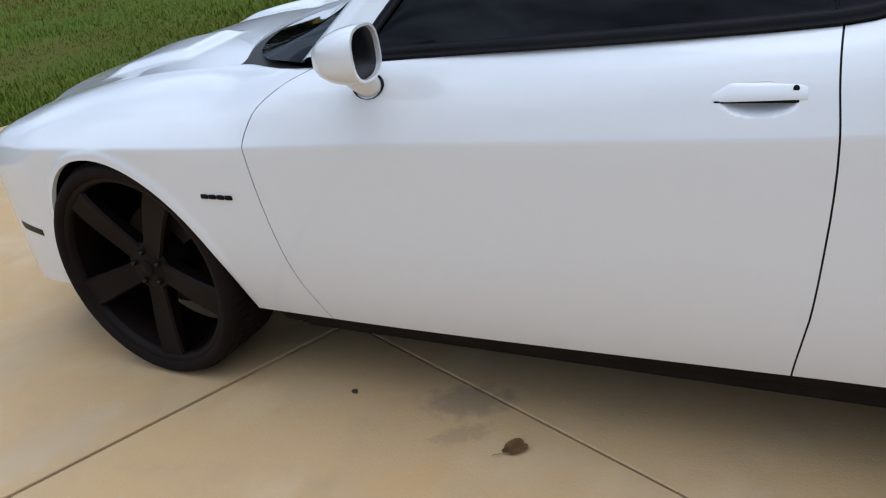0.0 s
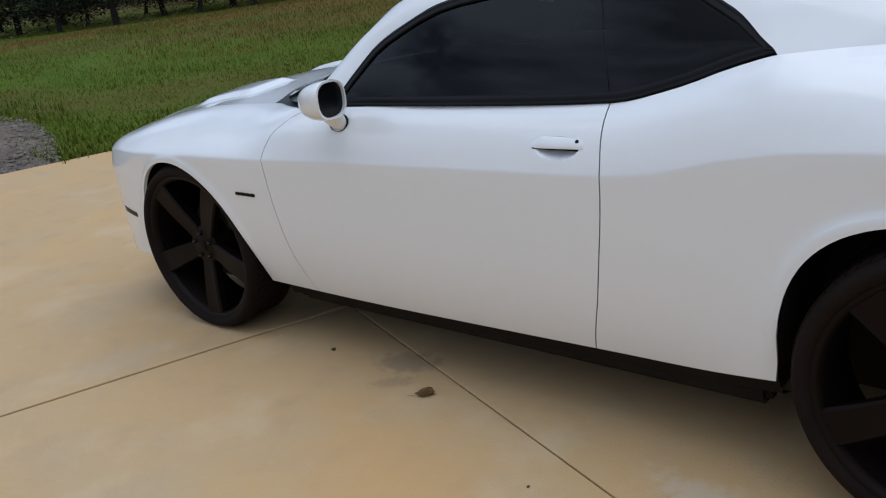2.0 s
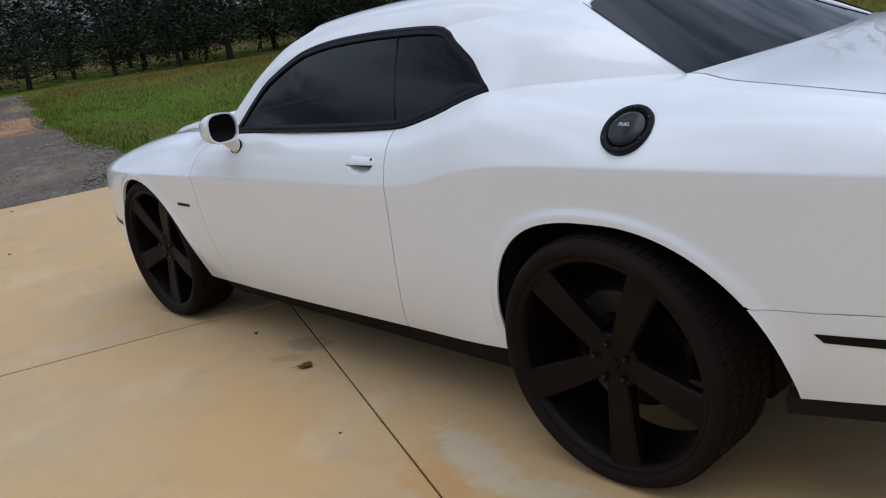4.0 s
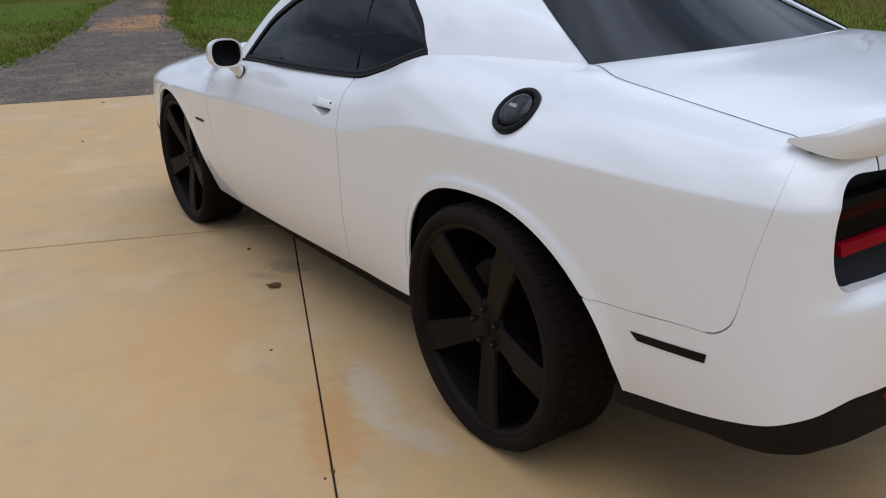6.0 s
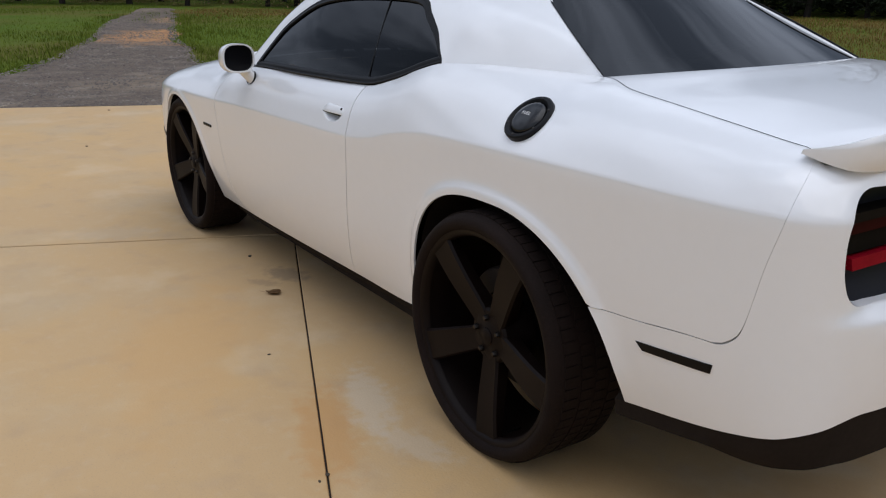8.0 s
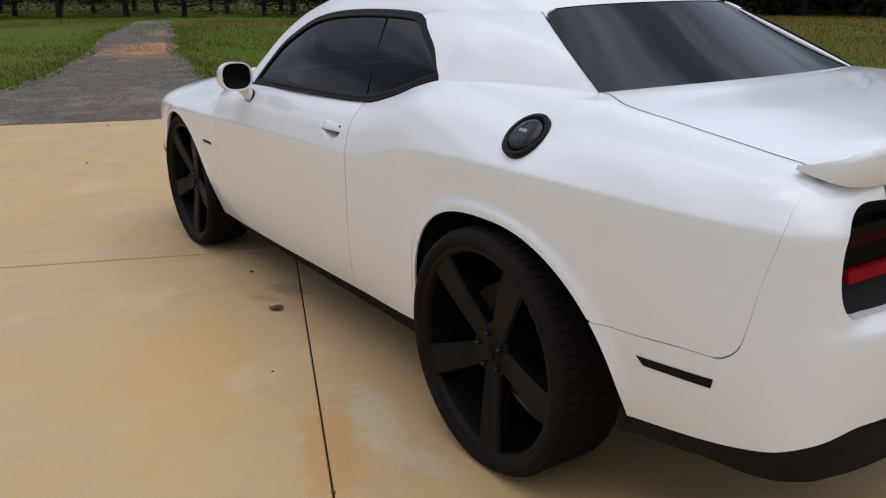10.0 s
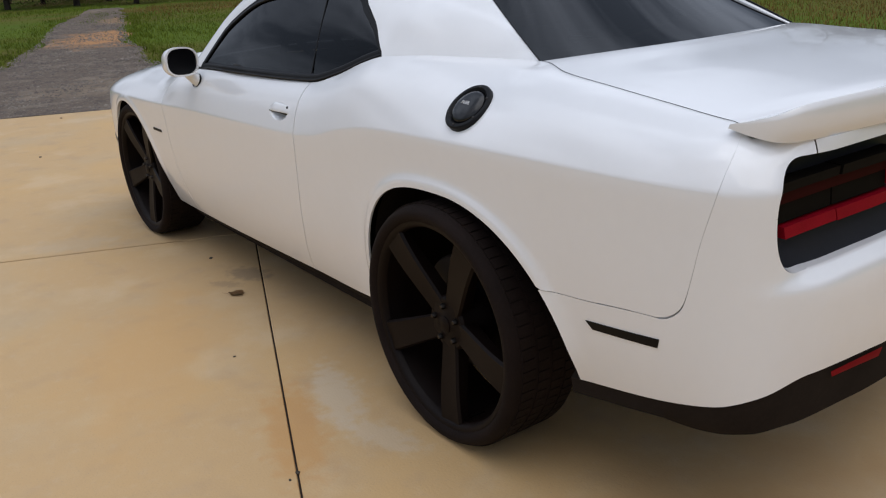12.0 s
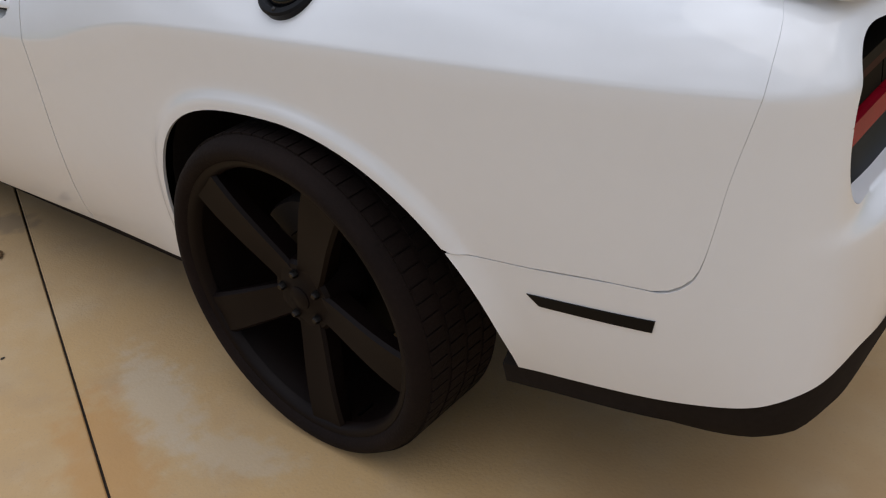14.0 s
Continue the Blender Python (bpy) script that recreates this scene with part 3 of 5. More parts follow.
def dense_plan():
    pts = [Vector(p) for p in PLAN]
    out = []
    for i in range(len(pts) - 1):
        p0 = pts[i - 1] if i else Vector((pts[1].x, -pts[1].y))
        p1, p2 = pts[i], pts[i + 1]
        p3 = pts[i + 2] if i + 2 < len(pts) else Vector((pts[-2].x, -pts[-2].y))
        t1 = (p2 - p0) / ((p1 - p0).length + (p2 - p1).length) * (p2 - p1).length
        t2 = (p3 - p1) / ((p2 - p1).length + (p3 - p2).length) * (p2 - p1).length
        for k in range(24):
            t = k / 24
            out.append(p1 * (2 * t**3 - 3 * t**2 + 1) + t1 * (t**3 - 2 * t**2 + t) + p2 * (3 * t**2 - 2 * t**3) + t2 * (t**3 - t**2))
    out.append(pts[-1])
    return np.array(out)


plan_xy = dense_plan()
plan_s = np.r_[0, np.cumsum(np.hypot(*np.diff(plan_xy, axis=0).T))]
plan_s += -1.4 - plan_s[np.argmin(abs(plan_xy[:, 0] + 1.4))]
plan_d = np.gradient(plan_xy, axis=0)
plan_d /= np.linalg.norm(plan_d, axis=1)[:, None]
S_FRONT, S_REAR = float(plan_s[0]), float(plan_s[-1])
S_LAMP = float(np.interp(-0.828, plan_xy[len(plan_xy) // 2 :, 1], plan_s[len(plan_s) // 2 :]))


def plan_at(s):
    x, y = np.interp(s, plan_s, plan_xy[:, 0]), np.interp(s, plan_s, plan_xy[:, 1])
    dx, dy = np.interp(s, plan_s, plan_d[:, 0]), np.interp(s, plan_s, plan_d[:, 1])
    n = math.hypot(dx, dy)
    return x, y, dy / n, -dx / n  # place and outward normal


crease = curve_through([(-4.6, 0.70), (-3.85, 0.735), (-3.6, 0.765), (-3.4, 0.781), (-2.97, 0.795), (-2.34, 0.813), (-1.9, 0.828), (-1.4, 0.842), (-0.92, 0.857), (-0.76, 0.874), (-0.55, 0.925),
                        (-0.35, 0.955), (0.0, 0.971), (0.4, 0.979), (0.65, 0.984), (0.98, 0.988), (1.25, 0.985), (2.4, 0.975)])
top_z = curve_through([(-4.6, 0.75), (-3.85, 0.802), (-3.65, 0.838), (-3.5, 0.861), (-3.3, 0.894), (-3.1, 0.925), (-2.95, 0.945), (-2.8, 0.957), (-2.6, 0.966), (-2.42, 0.976), (-2.1, 0.992), (-1.95, 1.002), (-0.914, 1.037),
                       (-0.72, 1.080), (-0.574, 1.130), (-0.457, 1.157), (-0.2, 1.168), (0.167, 1.166), (0.30, 1.154), (0.5, 1.142), (0.75, 1.122), (0.93, 1.108), (1.1, 1.098), (2.4, 1.090)])
top_in = curve_through([(-4.6, 0.12), (-3.7, 0.20), (-3.4, 0.24), (-2.6, 0.25), (-2.52, 0.240), (-2.46, 0.222), (-2.39, 0.185), (-2.31, 0.142), (-2.18, 0.106), (-2.0, 0.098), (-0.914, 0.100), (-0.6, 0.125), (-0.457, 0.148), (-0.2, 0.212),
                        (0.135, 0.298), (0.30, 0.240), (0.5, 0.202), (0.75, 0.172), (0.93, 0.145), (1.1, 0.13), (2.4, 0.10)])
sill_z = curve_through([(-4.6, 0.25), (-3.4, 0.27), (-3.2, 0.36), (-2.6, 0.268), (-2.1, 0.266), (-1.1, 0.282), (-0.70, 0.296), (-0.43, 0.325), (0.3, 0.35), (0.49, 0.381), (0.70, 0.419), (0.88, 0.457), (1.0, 0.487), (1.10, 0.520), (1.22, 0.545), (1.40, 0.535), (1.7, 0.520), (2.4, 0.530)])
sill_in = curve_through([(-4.6, 0.04), (-3.6, 0.02), (-3.3, 0.05), (-2.5, 0.085), (-1.0, 0.082), (-0.70, 0.07), (-0.45, 0.045), (0.5, 0.062), (0.9, 0.034), (1.12, 0.008), (2.4, 0.01)])
rear_in = curve_through([(0.44, 0.026), (0.54, 0.006), (0.62, 0.001), (0.70, 0.0), (0.740, 0.003), (0.768, 0.011), (0.790, 0.024), (0.815, 0.040), (0.85, 0.050), (0.89, 0.055), (0.97, 0.044), (1.02, 0.020), (1.045, 0.012), (1.08, 0.014), (1.12, 0.030)])


def arch(x, x0, top, left, zl, nl, right, zr, nr):
    if x < x0:
        q = min(1, (x0 - x) / left)
        return zl + (top - zl) * max(0, 1 - q**nl) ** (1 / nl)
    q = min(1, (x - x0) / right)
    return zr + (top - zr) * max(0, 1 - q**nr) ** (1 / nr)


REAR_ARCH = (0.03, 0.810, 0.465, 0.325, 3.0, 0.516, 0.376, 1.95)
FRONT_ARCH = (-2.985, 0.762, 0.305, 0.36, 2.3, 0.445, 0.268, 1.85)


def arch_lip(s, z, a):
    """How far the rolled lip round a wheel opening stands out."""
    x0, top, left, zl, nl, right, zr, nr = a
    if s < x0:
        q, w, n = (x0 - s) / left, max(0, z - zl) / (top - zl), nl
    else:
        q, w, n = (s - x0) / right, max(0, z - zr) / (top - zr), nr
    rho = (q**n + w**n) ** (1 / n)
    d = (rho - 1) * 0.42
    if d > 0.062 or z < zl - 0.02:
        return 0.0
    fade = step(0.36, 0.50, z)
    return (0.003 * (1 - step(0.0, 0.05, d)) + 0.008 * (1 - step(0.016, 0.036, d))) * fade


def dent(s, z):
    """The finger recess under the door handle."""
    e = ((s + 1.050) / 0.070) ** 2 + ((z - 0.924) / 0.030) ** 2
    return 0.036 * (1 - e) ** 0.8 if e < 1 else 0.0


def inset(s, z):
    zc, zt, zb = crease(s), top_z(s), sill_z(s)
    soft = 0.004 + 0.003 * step(-0.6, 0.0, s) + 0.03 * step(-3.15, -3.55, s)
    u = z - zc
    h = math.sqrt(u * u + soft * soft)
    q = min(1, (h + u) / 2 / (zt - zc))
    r = min(1.15, (h - u) / 2 / (zc - zb))
    d = dent(s, z) + top_in(s) * (0.50 * q + 0.50 * q**4) + sill_in(s) * (0.36 * r + 0.64 * r**4)
    up = step(0.70, 0.79, z)
    b = step(1.08, 1.40 - 0.10 * up, s)
    if b > 0:
        d = d * (1 - b) + rear_in(z) * b
    d -= 0.020 * step(1.02, 1.28, s) * (1 - step(0.755, 0.79, z))
    return d - arch_lip(s, z, REAR_ARCH) - 0.6 * arch_lip(s, z, FRONT_ARCH) * (1 - step(-0.015, 0.025, z - zc))


def skin(s, z, out=0.0):
    x, y, nx, ny = plan_at(s)
    d = inset(s, z) - out
    return (x - nx * d, y - ny * d, z)


def skin_grid(columns, zs_of, left, right, reach=0.36):
    """Rows of skin points; columns run 0 to 1 from the left seam to the right one, zs_of(s) gives the heights of a column."""
    cols = []
    for a in columns:
        zs = None
        s0, s1 = left(0.7), right(0.7)
        s_a = s0 * (1 - a) + s1 * a
        k0, k1 = (1 - step(0.0, reach, s_a - s0), 1 - step(0.0, reach, s1 - s_a)) if reach else (1 - a, a)
        s_of = lambda z: s_a + (left(z) - s0) * k0 + (right(z) - s1) * k1
        s_mid = s_of(0.7)
        zs = zs_of(s_mid)
        for _ in range(3):
            zs = [zs_of(s_of(z))[k] for k, z in enumerate(zs)]
        cols.append([skin(s_of(z), z) for z in zs])
    rows = len(cols[0])
    verts = [cols[c][r] for r in range(rows) for c in range(len(cols))]
    return verts, rows, len(cols)


def panel(name, columns, zs_of, left, right, label="", mat=None, turn_in=0.014, reach=0.36):
    """A body panel from the skin, with its edges turned in."""
    verts, rows, cols = skin_grid(columns, zs_of, left, right, reach)
    faces = grid_faces(rows, cols)
    bm = bmesh.new()
    vs = [bm.verts.new(v) for v in verts]
    for f in faces:
        if len({verts[i] for i in f}) > 2:
            bm.faces.new([vs[i] for i in f])
    bmesh.ops.remove_doubles(bm, verts=bm.verts, dist=0.0004)
    border = [e for e in bm.edges if len(e.link_faces) == 1]
    made = bmesh.ops.extrude_edge_only(bm, edges=border)
    for v in (g for g in made["geom"] if isinstance(g, bmesh.types.BMVert)):
        cx, cy = min(max(v.co.x, -2.9), 0.4), 0.0
        way = Vector((cx - v.co.x, cy - v.co.y, 0)).normalized()
        v.co += way * turn_in
    ob = part(name, bm, mat or M_PAINT, car, label, sharp=28)
    return ob


def level_rows(bottom, top, n_low, n_up):
    """Heights of a column: from the bottom to the crease, then to the top."""

    def f(s):
        zb, zt, zc = bottom(s), top(s), crease(s)
        zc = min(max(zc, zb + 0.004), zt - 0.004)
        e0, e1 = min(0.006, (zc - zb) * 0.1), min(0.006, (zt - zc) * 0.1)
        low = [zb + (zc - e0 - zb) * (k / n_low) ** 1.4 for k in range(n_low + 1)]
        return low + [zc] + [zc + e1 + (zt - zc - e1) * (k / n_up) for k in range(n_up + 1)]

    return f


def even(n):
    return [k / n for k in range(n + 1)]


def columns_between(s0, s1, inner):
    """Column fractions for a panel from s0 to s1 that keep the given extra places."""
    ss = sorted({s0, s1, *[s for s in inner if s0 + 0.004 < s < s1 - 0.004], *np.arange(s0, s1, 0.05).tolist()})
    kept = [ss[0]]
    for s in ss[1:]:
        if s - kept[-1] > 0.0025:
            kept.append(s)
    kept[-1] = s1
    return [(s - s0) / (s1 - s0) for s in kept]


def arch_places(a):
    x0, left, right = a[0], a[2], a[5]
    return [x0 - left * math.sin(k * math.pi / 48) for k in range(25)] + [x0 + right * math.sin(k * math.pi / 48) for k in range(25)] + [x0 + right + 0.008 * k for k in range(1, 9)] + [x0 - left - 0.008 * k for k in range(1, 9)]


GAP = 0.0021
seam_door_front = curve_through([(0.2, -2.235), (0.30, -2.262), (0.455, -2.312), (0.62, -2.338), (0.74, -2.348), (0.813, -2.350), (0.89, -2.322), (0.955, -2.235), (1.0, -2.12)])
seam_door_rear = curve_through([(0.2, -1.018), (0.285, -1.004), (0.40, -0.975), (0.47, -0.957), (0.63, -0.930), (0.75, -0.914), (0.858, -0.906), (0.95, -0.911), (1.05, -0.916)])
seam_bumper_rear = curve_through([(0.60, 0.60), (0.655, 0.74), (0.668, 0.822), (0.682, 0.868), (0.718, 0.903), (0.80, 0.926), (0.86, 0.939), (0.985, 0.974), (1.03, 0.985), (1.07, 1.000), (1.12, 1.020)])
seam_low = curve_through([(0.3, 0.618), (0.41, 0.628), (0.60, 0.645), (0.85, 0.670), (2.0, 0.672)])
seam_bumper_front = lambda z: -3.324


def quarter_bottom(s):
    left = REAR_ARCH[0] - REAR_ARCH[2]
    a = arch(s, *REAR_ARCH) if left <= s <= 0.50 else 0
    if s < left:
        return sill_z(s)
    return max(a, seam_low(s) + 0.5 * GAP) if s > 0 else a


def fender_bottom(s):
    if s > FRONT_ARCH[0] + FRONT_ARCH[5]:
        return sill_z(s)
    return arch(s, *FRONT_ARCH)


NL, NU = 14, 9
both_sides = []
fender = panel("front_fender", columns_between(-3.324, -2.336, arch_places(FRONT_ARCH)), level_rows(fender_bottom, top_z, NL, NU),
               lambda z: seam_bumper_front(z) + 0.0002, lambda z: seam_door_front(z) - GAP)
door_columns = sorted(set(even(44)) | {(s + 2.325) / 1.411 for s in np.arange(-1.14, -0.955, 0.0060).tolist()})
door = panel("door", door_columns, level_rows(sill_z, top_z, NL, 44), lambda z: seam_door_front(z) + GAP, lambda z: seam_door_rear(z) - GAP)
quarter = panel("quarter_panel", columns_between(-0.920, 0.895, arch_places(REAR_ARCH)), level_rows(quarter_bottom, top_z, NL, NU),
                lambda z: seam_door_rear(z) + GAP, lambda z: seam_bumper_rear(z) - 0.0004, turn_in=0.007)

# black strips set into the door gaps, standing for the shade there
for seam, low in ((seam_door_front, 0.27), (seam_door_rear, 0.285)):
    strip = []
    for k in range(40):
        z = low + (top_z(seam(0.95)) - 0.006 - low) * k / 39
        strip += [skin(seam(z) - 0.0045, z, -0.004), skin(seam(z) + 0.0045, z, -0.004)]
    both_sides.append(shape("door_seal", strip, grid_faces(40, 2), M_BLACK_TRIM, car, "black strip standing for the shade in the door gap"))

# rear bumper with the opening for the tail lamps
LAMP_MID = 0.93


def lamp_low(s):
    q = min(1, (s - S_LAMP) / 0.085)
    return LAMP_MID - (LAMP_MID - 0.786 - 0.010 * (1 - step(0.0, 0.22, s - S_LAMP))) * max(0, 1 - (1 - q) ** 2.4) ** (1 / 2.4)


def lamp_high(s):
    q = min(1, (s - S_LAMP) / 0.09)
    return LAMP_MID + (1.046 - LAMP_MID) * max(0, 1 - (1 - q) ** 2.2) ** (1 / 2.2)


def bumper_left(z):
    x0, top, right, zr, nr = REAR_ARCH[0], REAR_ARCH[1], REAR_ARCH[5], REAR_ARCH[6], REAR_ARCH[7]
    w = min(1, max(0, (z - zr) / (top - zr)))
    return x0 + right * (1 - w**nr) ** (1 / nr)


def bumper_low_rows(s):
    zb = sill_z(s)
    zt = seam_low(s) - 0.5 * GAP
    return [zb + (zt - zb) * k / 8 for k in range(9)]


curved = [0.84 + 0.0125 * k for k in range(50)]
bumper_cols = columns_between(0.40, S_REAR, curved)
bumper_low = panel("rear_bumper", bumper_cols, bumper_low_rows, lambda z: bumper_left(z) + 0.001, lambda z: S_REAR, "white painted rear bumper cover")


top_edge = lambda s: min(top_z(s), 1.082 + 0.20 * max(0, 1.05 - s))
S_LID = S_LAMP + 0.13
fine = [S_LAMP + 0.10 * (k / 18) ** 2 for k in range(19)]


def bumper_cover():
    """The bumper's upper part: round the corner in one skin, with the lamp opening cut through it and its edges rolled in."""
    low_n, up_n = 26, 18
    bm = bmesh.new()
    cols = []
    for k in range(17):
        cols.append((None, k / 17))
    cols += [(s, 1.0) for s in sorted({round(s, 5) for s in fine + [S_LAMP] + [S_LAMP + 0.10 + 0.02 * k for k in range(60)] + [S_LID - 0.002, S_REAR] if S_LAMP <= s <= S_REAR})]
    grid, kept = [], []
    for s, a in cols:
        z_of = []
        probe = s if s is not None else S_LAMP * a + 0.94 * (1 - a)
        zb, zl, zh, zt = seam_low(probe) - GAP, lamp_low(max(probe, S_LAMP)), lamp_high(max(probe, S_LAMP)), top_edge(probe)
        if s is None:
            zl = zh = LAMP_MID
        for k in range(low_n + 1):
            z_of.append(zb + (zl - zb) * (k / low_n) ** 1.15)
        for k in range(up_n + 1):
            z_of.append(zh + (zt - zh) * k / up_n)
        col = []
        for z in z_of:
            if s is None:
                left = seam_bumper_rear(z + 0.0045 * (1 - step(0.69, 0.77, z))) + 0.0004
                col.append(bm.verts.new(skin(left * (1 - a) + S_LAMP * a, z)))
            else:
                col.append(bm.verts.new(skin(s, z)))
        grid.append(col)
        kept.append(s)
    for c in range(len(grid) - 1):
        for r in range(low_n + up_n + 1):
            if r == low_n:
                continue
            if r > low_n and kept[c] is not None and kept[c] >= S_LID - 0.0021:
                continue
            bm.faces.new((grid[c][r], grid[c + 1][r], grid[c + 1][r + 1], grid[c][r + 1]))
    bmesh.ops.delete(bm, geom=[v for v in bm.verts if not v.link_faces], context="VERTS")
    bmesh.ops.remove_doubles(bm, verts=bm.verts, dist=0.0003)
    border = [e for e in bm.edges if len(e.link_faces) == 1 and not all(abs(v.co.y) < 0.004 for v in e.verts)]
    for d in (0.006, 0.028):
        made = bmesh.ops.extrude_edge_only(bm, edges=border)
        border = [g for g in made["geom"] if isinstance(g, bmesh.types.BMEdge)]
        for v in (g for g in made["geom"] if isinstance(g, bmesh.types.BMVert)):
            v.co += Vector((min(max(v.co.x, -2.9), 0.4) - v.co.x, -v.co.y * 0.6, 0)).normalized() * d
    return part("bumper_cover", bm, M_PAINT, car, "white bumper cover round the tail lamps", sharp=50)


cover = bumper_cover()


def lid_lip():
    def zs(s):
        return [lamp_high(s) + (1.076 - lamp_high(s)) * k / 6 for k in range(7)]
    return panel("decklid_lip", columns_between(S_LID + 0.002, S_REAR, fine), zs, lambda z: S_LID + 0.002, lambda z: S_REAR, turn_in=0.02, reach=0)


lip_band = lid_lip()

# front bumper, in one piece to the middle
front_bumper = panel("front_bumper", even(40), level_rows(sill_z, top_z, 10, 6), lambda z: S_FRONT, lambda z: seam_bumper_front(z) - 0.0002, "white painted front bumper cover")
both_sides += [fender, door, quarter, bumper_low, cover, lip_band, front_bumper]

# ---------------------------------------------------------------- greenhouse
win_top = curve_through([(-2.035, 1.004), (-1.975, 1.072), (-1.922, 1.13), (-1.852, 1.198), (-1.733, 1.262), (-1.606, 1.313), (-1.445, 1.342), (-1.30, 1.354), (-1.09, 1.362), (-0.95, 1.363), (-0.82, 1.359), (-0.775, 1.352), (-0.735, 1.337),
                         (-0.70, 1.312), (-0.585, 1.250), (-0.51, 1.192), (-0.466, 1.161)])


def side_y(x, z):
    """Half width of the cabin side at a height."""
    base = 0.857
    return -(base - 0.48 * (z - 1.037) - 0.20 * max(0, z - 1.037) ** 2 - 0.025 * step(-1.5, -2.1, x))


def side_pt(x, z, out=0.0):
    return Vector((x, side_y(x, z) - out, z))


def outline():
    """The side window's outline, anticlockwise from the mirror along the belt."""
    pts = []
    for k in range(30):
        x = -2.02 + (-0.500 + 2.02) * k / 29
        pts.append((x, top_z(x) + 0.004))
    pts += [(-0.480, top_z(-0.48) + 0.004), (-0.468, top_z(-0.468) + 0.008)]
    top = []
    xs = [-0.50, -0.54, -0.585, -0.64, -0.70, -0.718, -0.735, -0.755, -0.775, -0.82, -0.90, -1.0, -1.15, -1.3, -1.42, -1.52, -1.6, -1.68, -1.75, -1.82, -1.87, -1.91, -1.95, -1.99, -2.02]
    for x in xs:
        top.append((x, win_top(x)))
    return pts + top


def inside(pts, d):
    """The outline drawn inwards by d."""
    out = []
    n = len(pts)
    for i in range(n):
        a, b, c = Vector(pts[i - 1]), Vector(pts[i]), Vector(pts[(i + 1) % n])
        t = ((b - a).normalized() + (c - b).normalized())
        t = t.normalized() if t.length > 1e-6 else (c - b).normalized()
        nrm = Vector((-t.y, t.x))
        cosine = max(0.8, nrm.dot(Vector((-(c - b).y, (c - b).x)).normalized()))
        out.append(tuple(b + nrm * d / cosine))
    return out


ring = outline()
trim_v, trim_f = [], []
levels = [(0.0, -0.012), (0.0, 0.005), (0.004, 0.008), (0.009, 0.006), (0.012, 0.007), (0.020, 0.009), (0.025, 0.005), (0.026, -0.002), (0.036, -0.006)]
for d, out in levels:
    for x, z in (inside(ring, d) if d else ring):
        trim_v.append(side_pt(x, z, out))
n = len(ring)
for j in range(len(levels) - 1):
    for k in range(n):
        trim_f.append((j * n + k, j * n + (k + 1) % n, (j + 1) * n + (k + 1) % n, (j + 1) * n + k))
both_sides.append(shape("window_trim", trim_v, trim_f, M_BLACK_TRIM, car, "black rubber and satin window moulding", sharp=40))


def split_x(z):
    return -0.918 - (z - 1.037) * 0.32


def side_glass(name, x0, x1, clip_left, clip_right):
    rows, cols = 10, 26
    v = []
    for r in range(rows):
        f = r / (rows - 1)
        for c in range(cols):
            g = c / (cols - 1)
            a, b = x0, x1
            for _ in range(3):
                x = a + (b - a) * g
                lo, hi = top_z(x) + 0.012, win_top(x) - 0.008
                z = lo + (max(hi, lo + 0.002) - lo) * f
                a = split_x(z) + 0.003 if clip_left else x0
                b = split_x(z) - 0.003 if clip_right else x1
            x = a + (b - a) * g
            v.append(side_pt(x, z, -0.003 + 0.004 * math.sin(math.pi * f)))
    return shape(name, v, grid_faces(rows, cols), M_GLASS, car, "dark tinted side glass")


both_sides.append(side_glass("door_glass", -2.0, -0.914, False, True))
both_sides.append(side_glass("quarter_glass", -0.914, -0.505, True, False))
seal = []
for k in range(8):
    z = 1.044 + 0.314 * k / 7
    for dx, o in ((-0.0026, 0.001), (-0.0016, 0.003), (0.0016, 0.003), (0.0026, 0.001)):
        seal.append(side_pt(split_x(z) + dx, z, o))
both_sides.append(shape("glass_seal", seal, grid_faces(8, 4), M_BLACK_TRIM, car))

# windscreen pillar: between the side window and the windscreen
screen_x = curve_through([(0.0, -2.215), (0.25, -2.10), (0.5, -1.97), (0.75, -1.82), (1.0, -1.60)])
screen_y = curve_through([(0.0, -0.805), (0.25, -0.752), (0.5, -0.700), (0.75, -0.650), (1.0, -0.612)])
screen_z = curve_through([(0.0, 0.996), (0.25, 1.105), (0.5, 1.218), (0.75, 1.318), (1.0, 1.390)])
roof_z = curve_through([(-1.72, 1.398), (-1.60, 1.418), (-1.45, 1.437), (-1.2, 1.457), (-0.9, 1.466), (-0.65, 1.458), (-0.45, 1.428), (-0.3, 1.390)])


RAIL, ROOF_END = -0.775, -0.31
ROOF_CORNER = Vector((ROOF_END, -0.515, 1.374))


def rail(x):
    """The roof's outer edge: along the window's top, then in to the rear glass."""
    if x <= RAIL:
        return side_pt(x, win_top(x) + 0.002)
    f = (x - RAIL) / (ROOF_END - RAIL)
    p = side_pt(RAIL, win_top(RAIL) + 0.002).lerp(ROOF_CORNER, f)
    p.y -= 0.022 * math.sin(math.pi * f)
    p.z += 0.010 * math.sin(math.pi * f)
    return p


def roof_pt(x, g):
    """A point of the roof at length x, g from -1 to 1 across."""
    e, q, zc_ = rail(x), abs(g), roof_z(x)
    back = step(-0.80, ROOF_END, x)
    full = (0.10 * q**2 + 0.90 * q**13) * (1 - back) + (0.55 * q**2.2 + 0.45 * q**7) * back
    bow = 0.05 * (1 - g * g)
    xx = x - bow * step(-0.9, -1.60, x) * 1.6 + bow * 0.8 * step(-0.65, ROOF_END + 0.01, x)
    return Vector((xx, e.y * (1 if g < 0 else -1) * q, zc_ - (zc_ - e.z) * full))


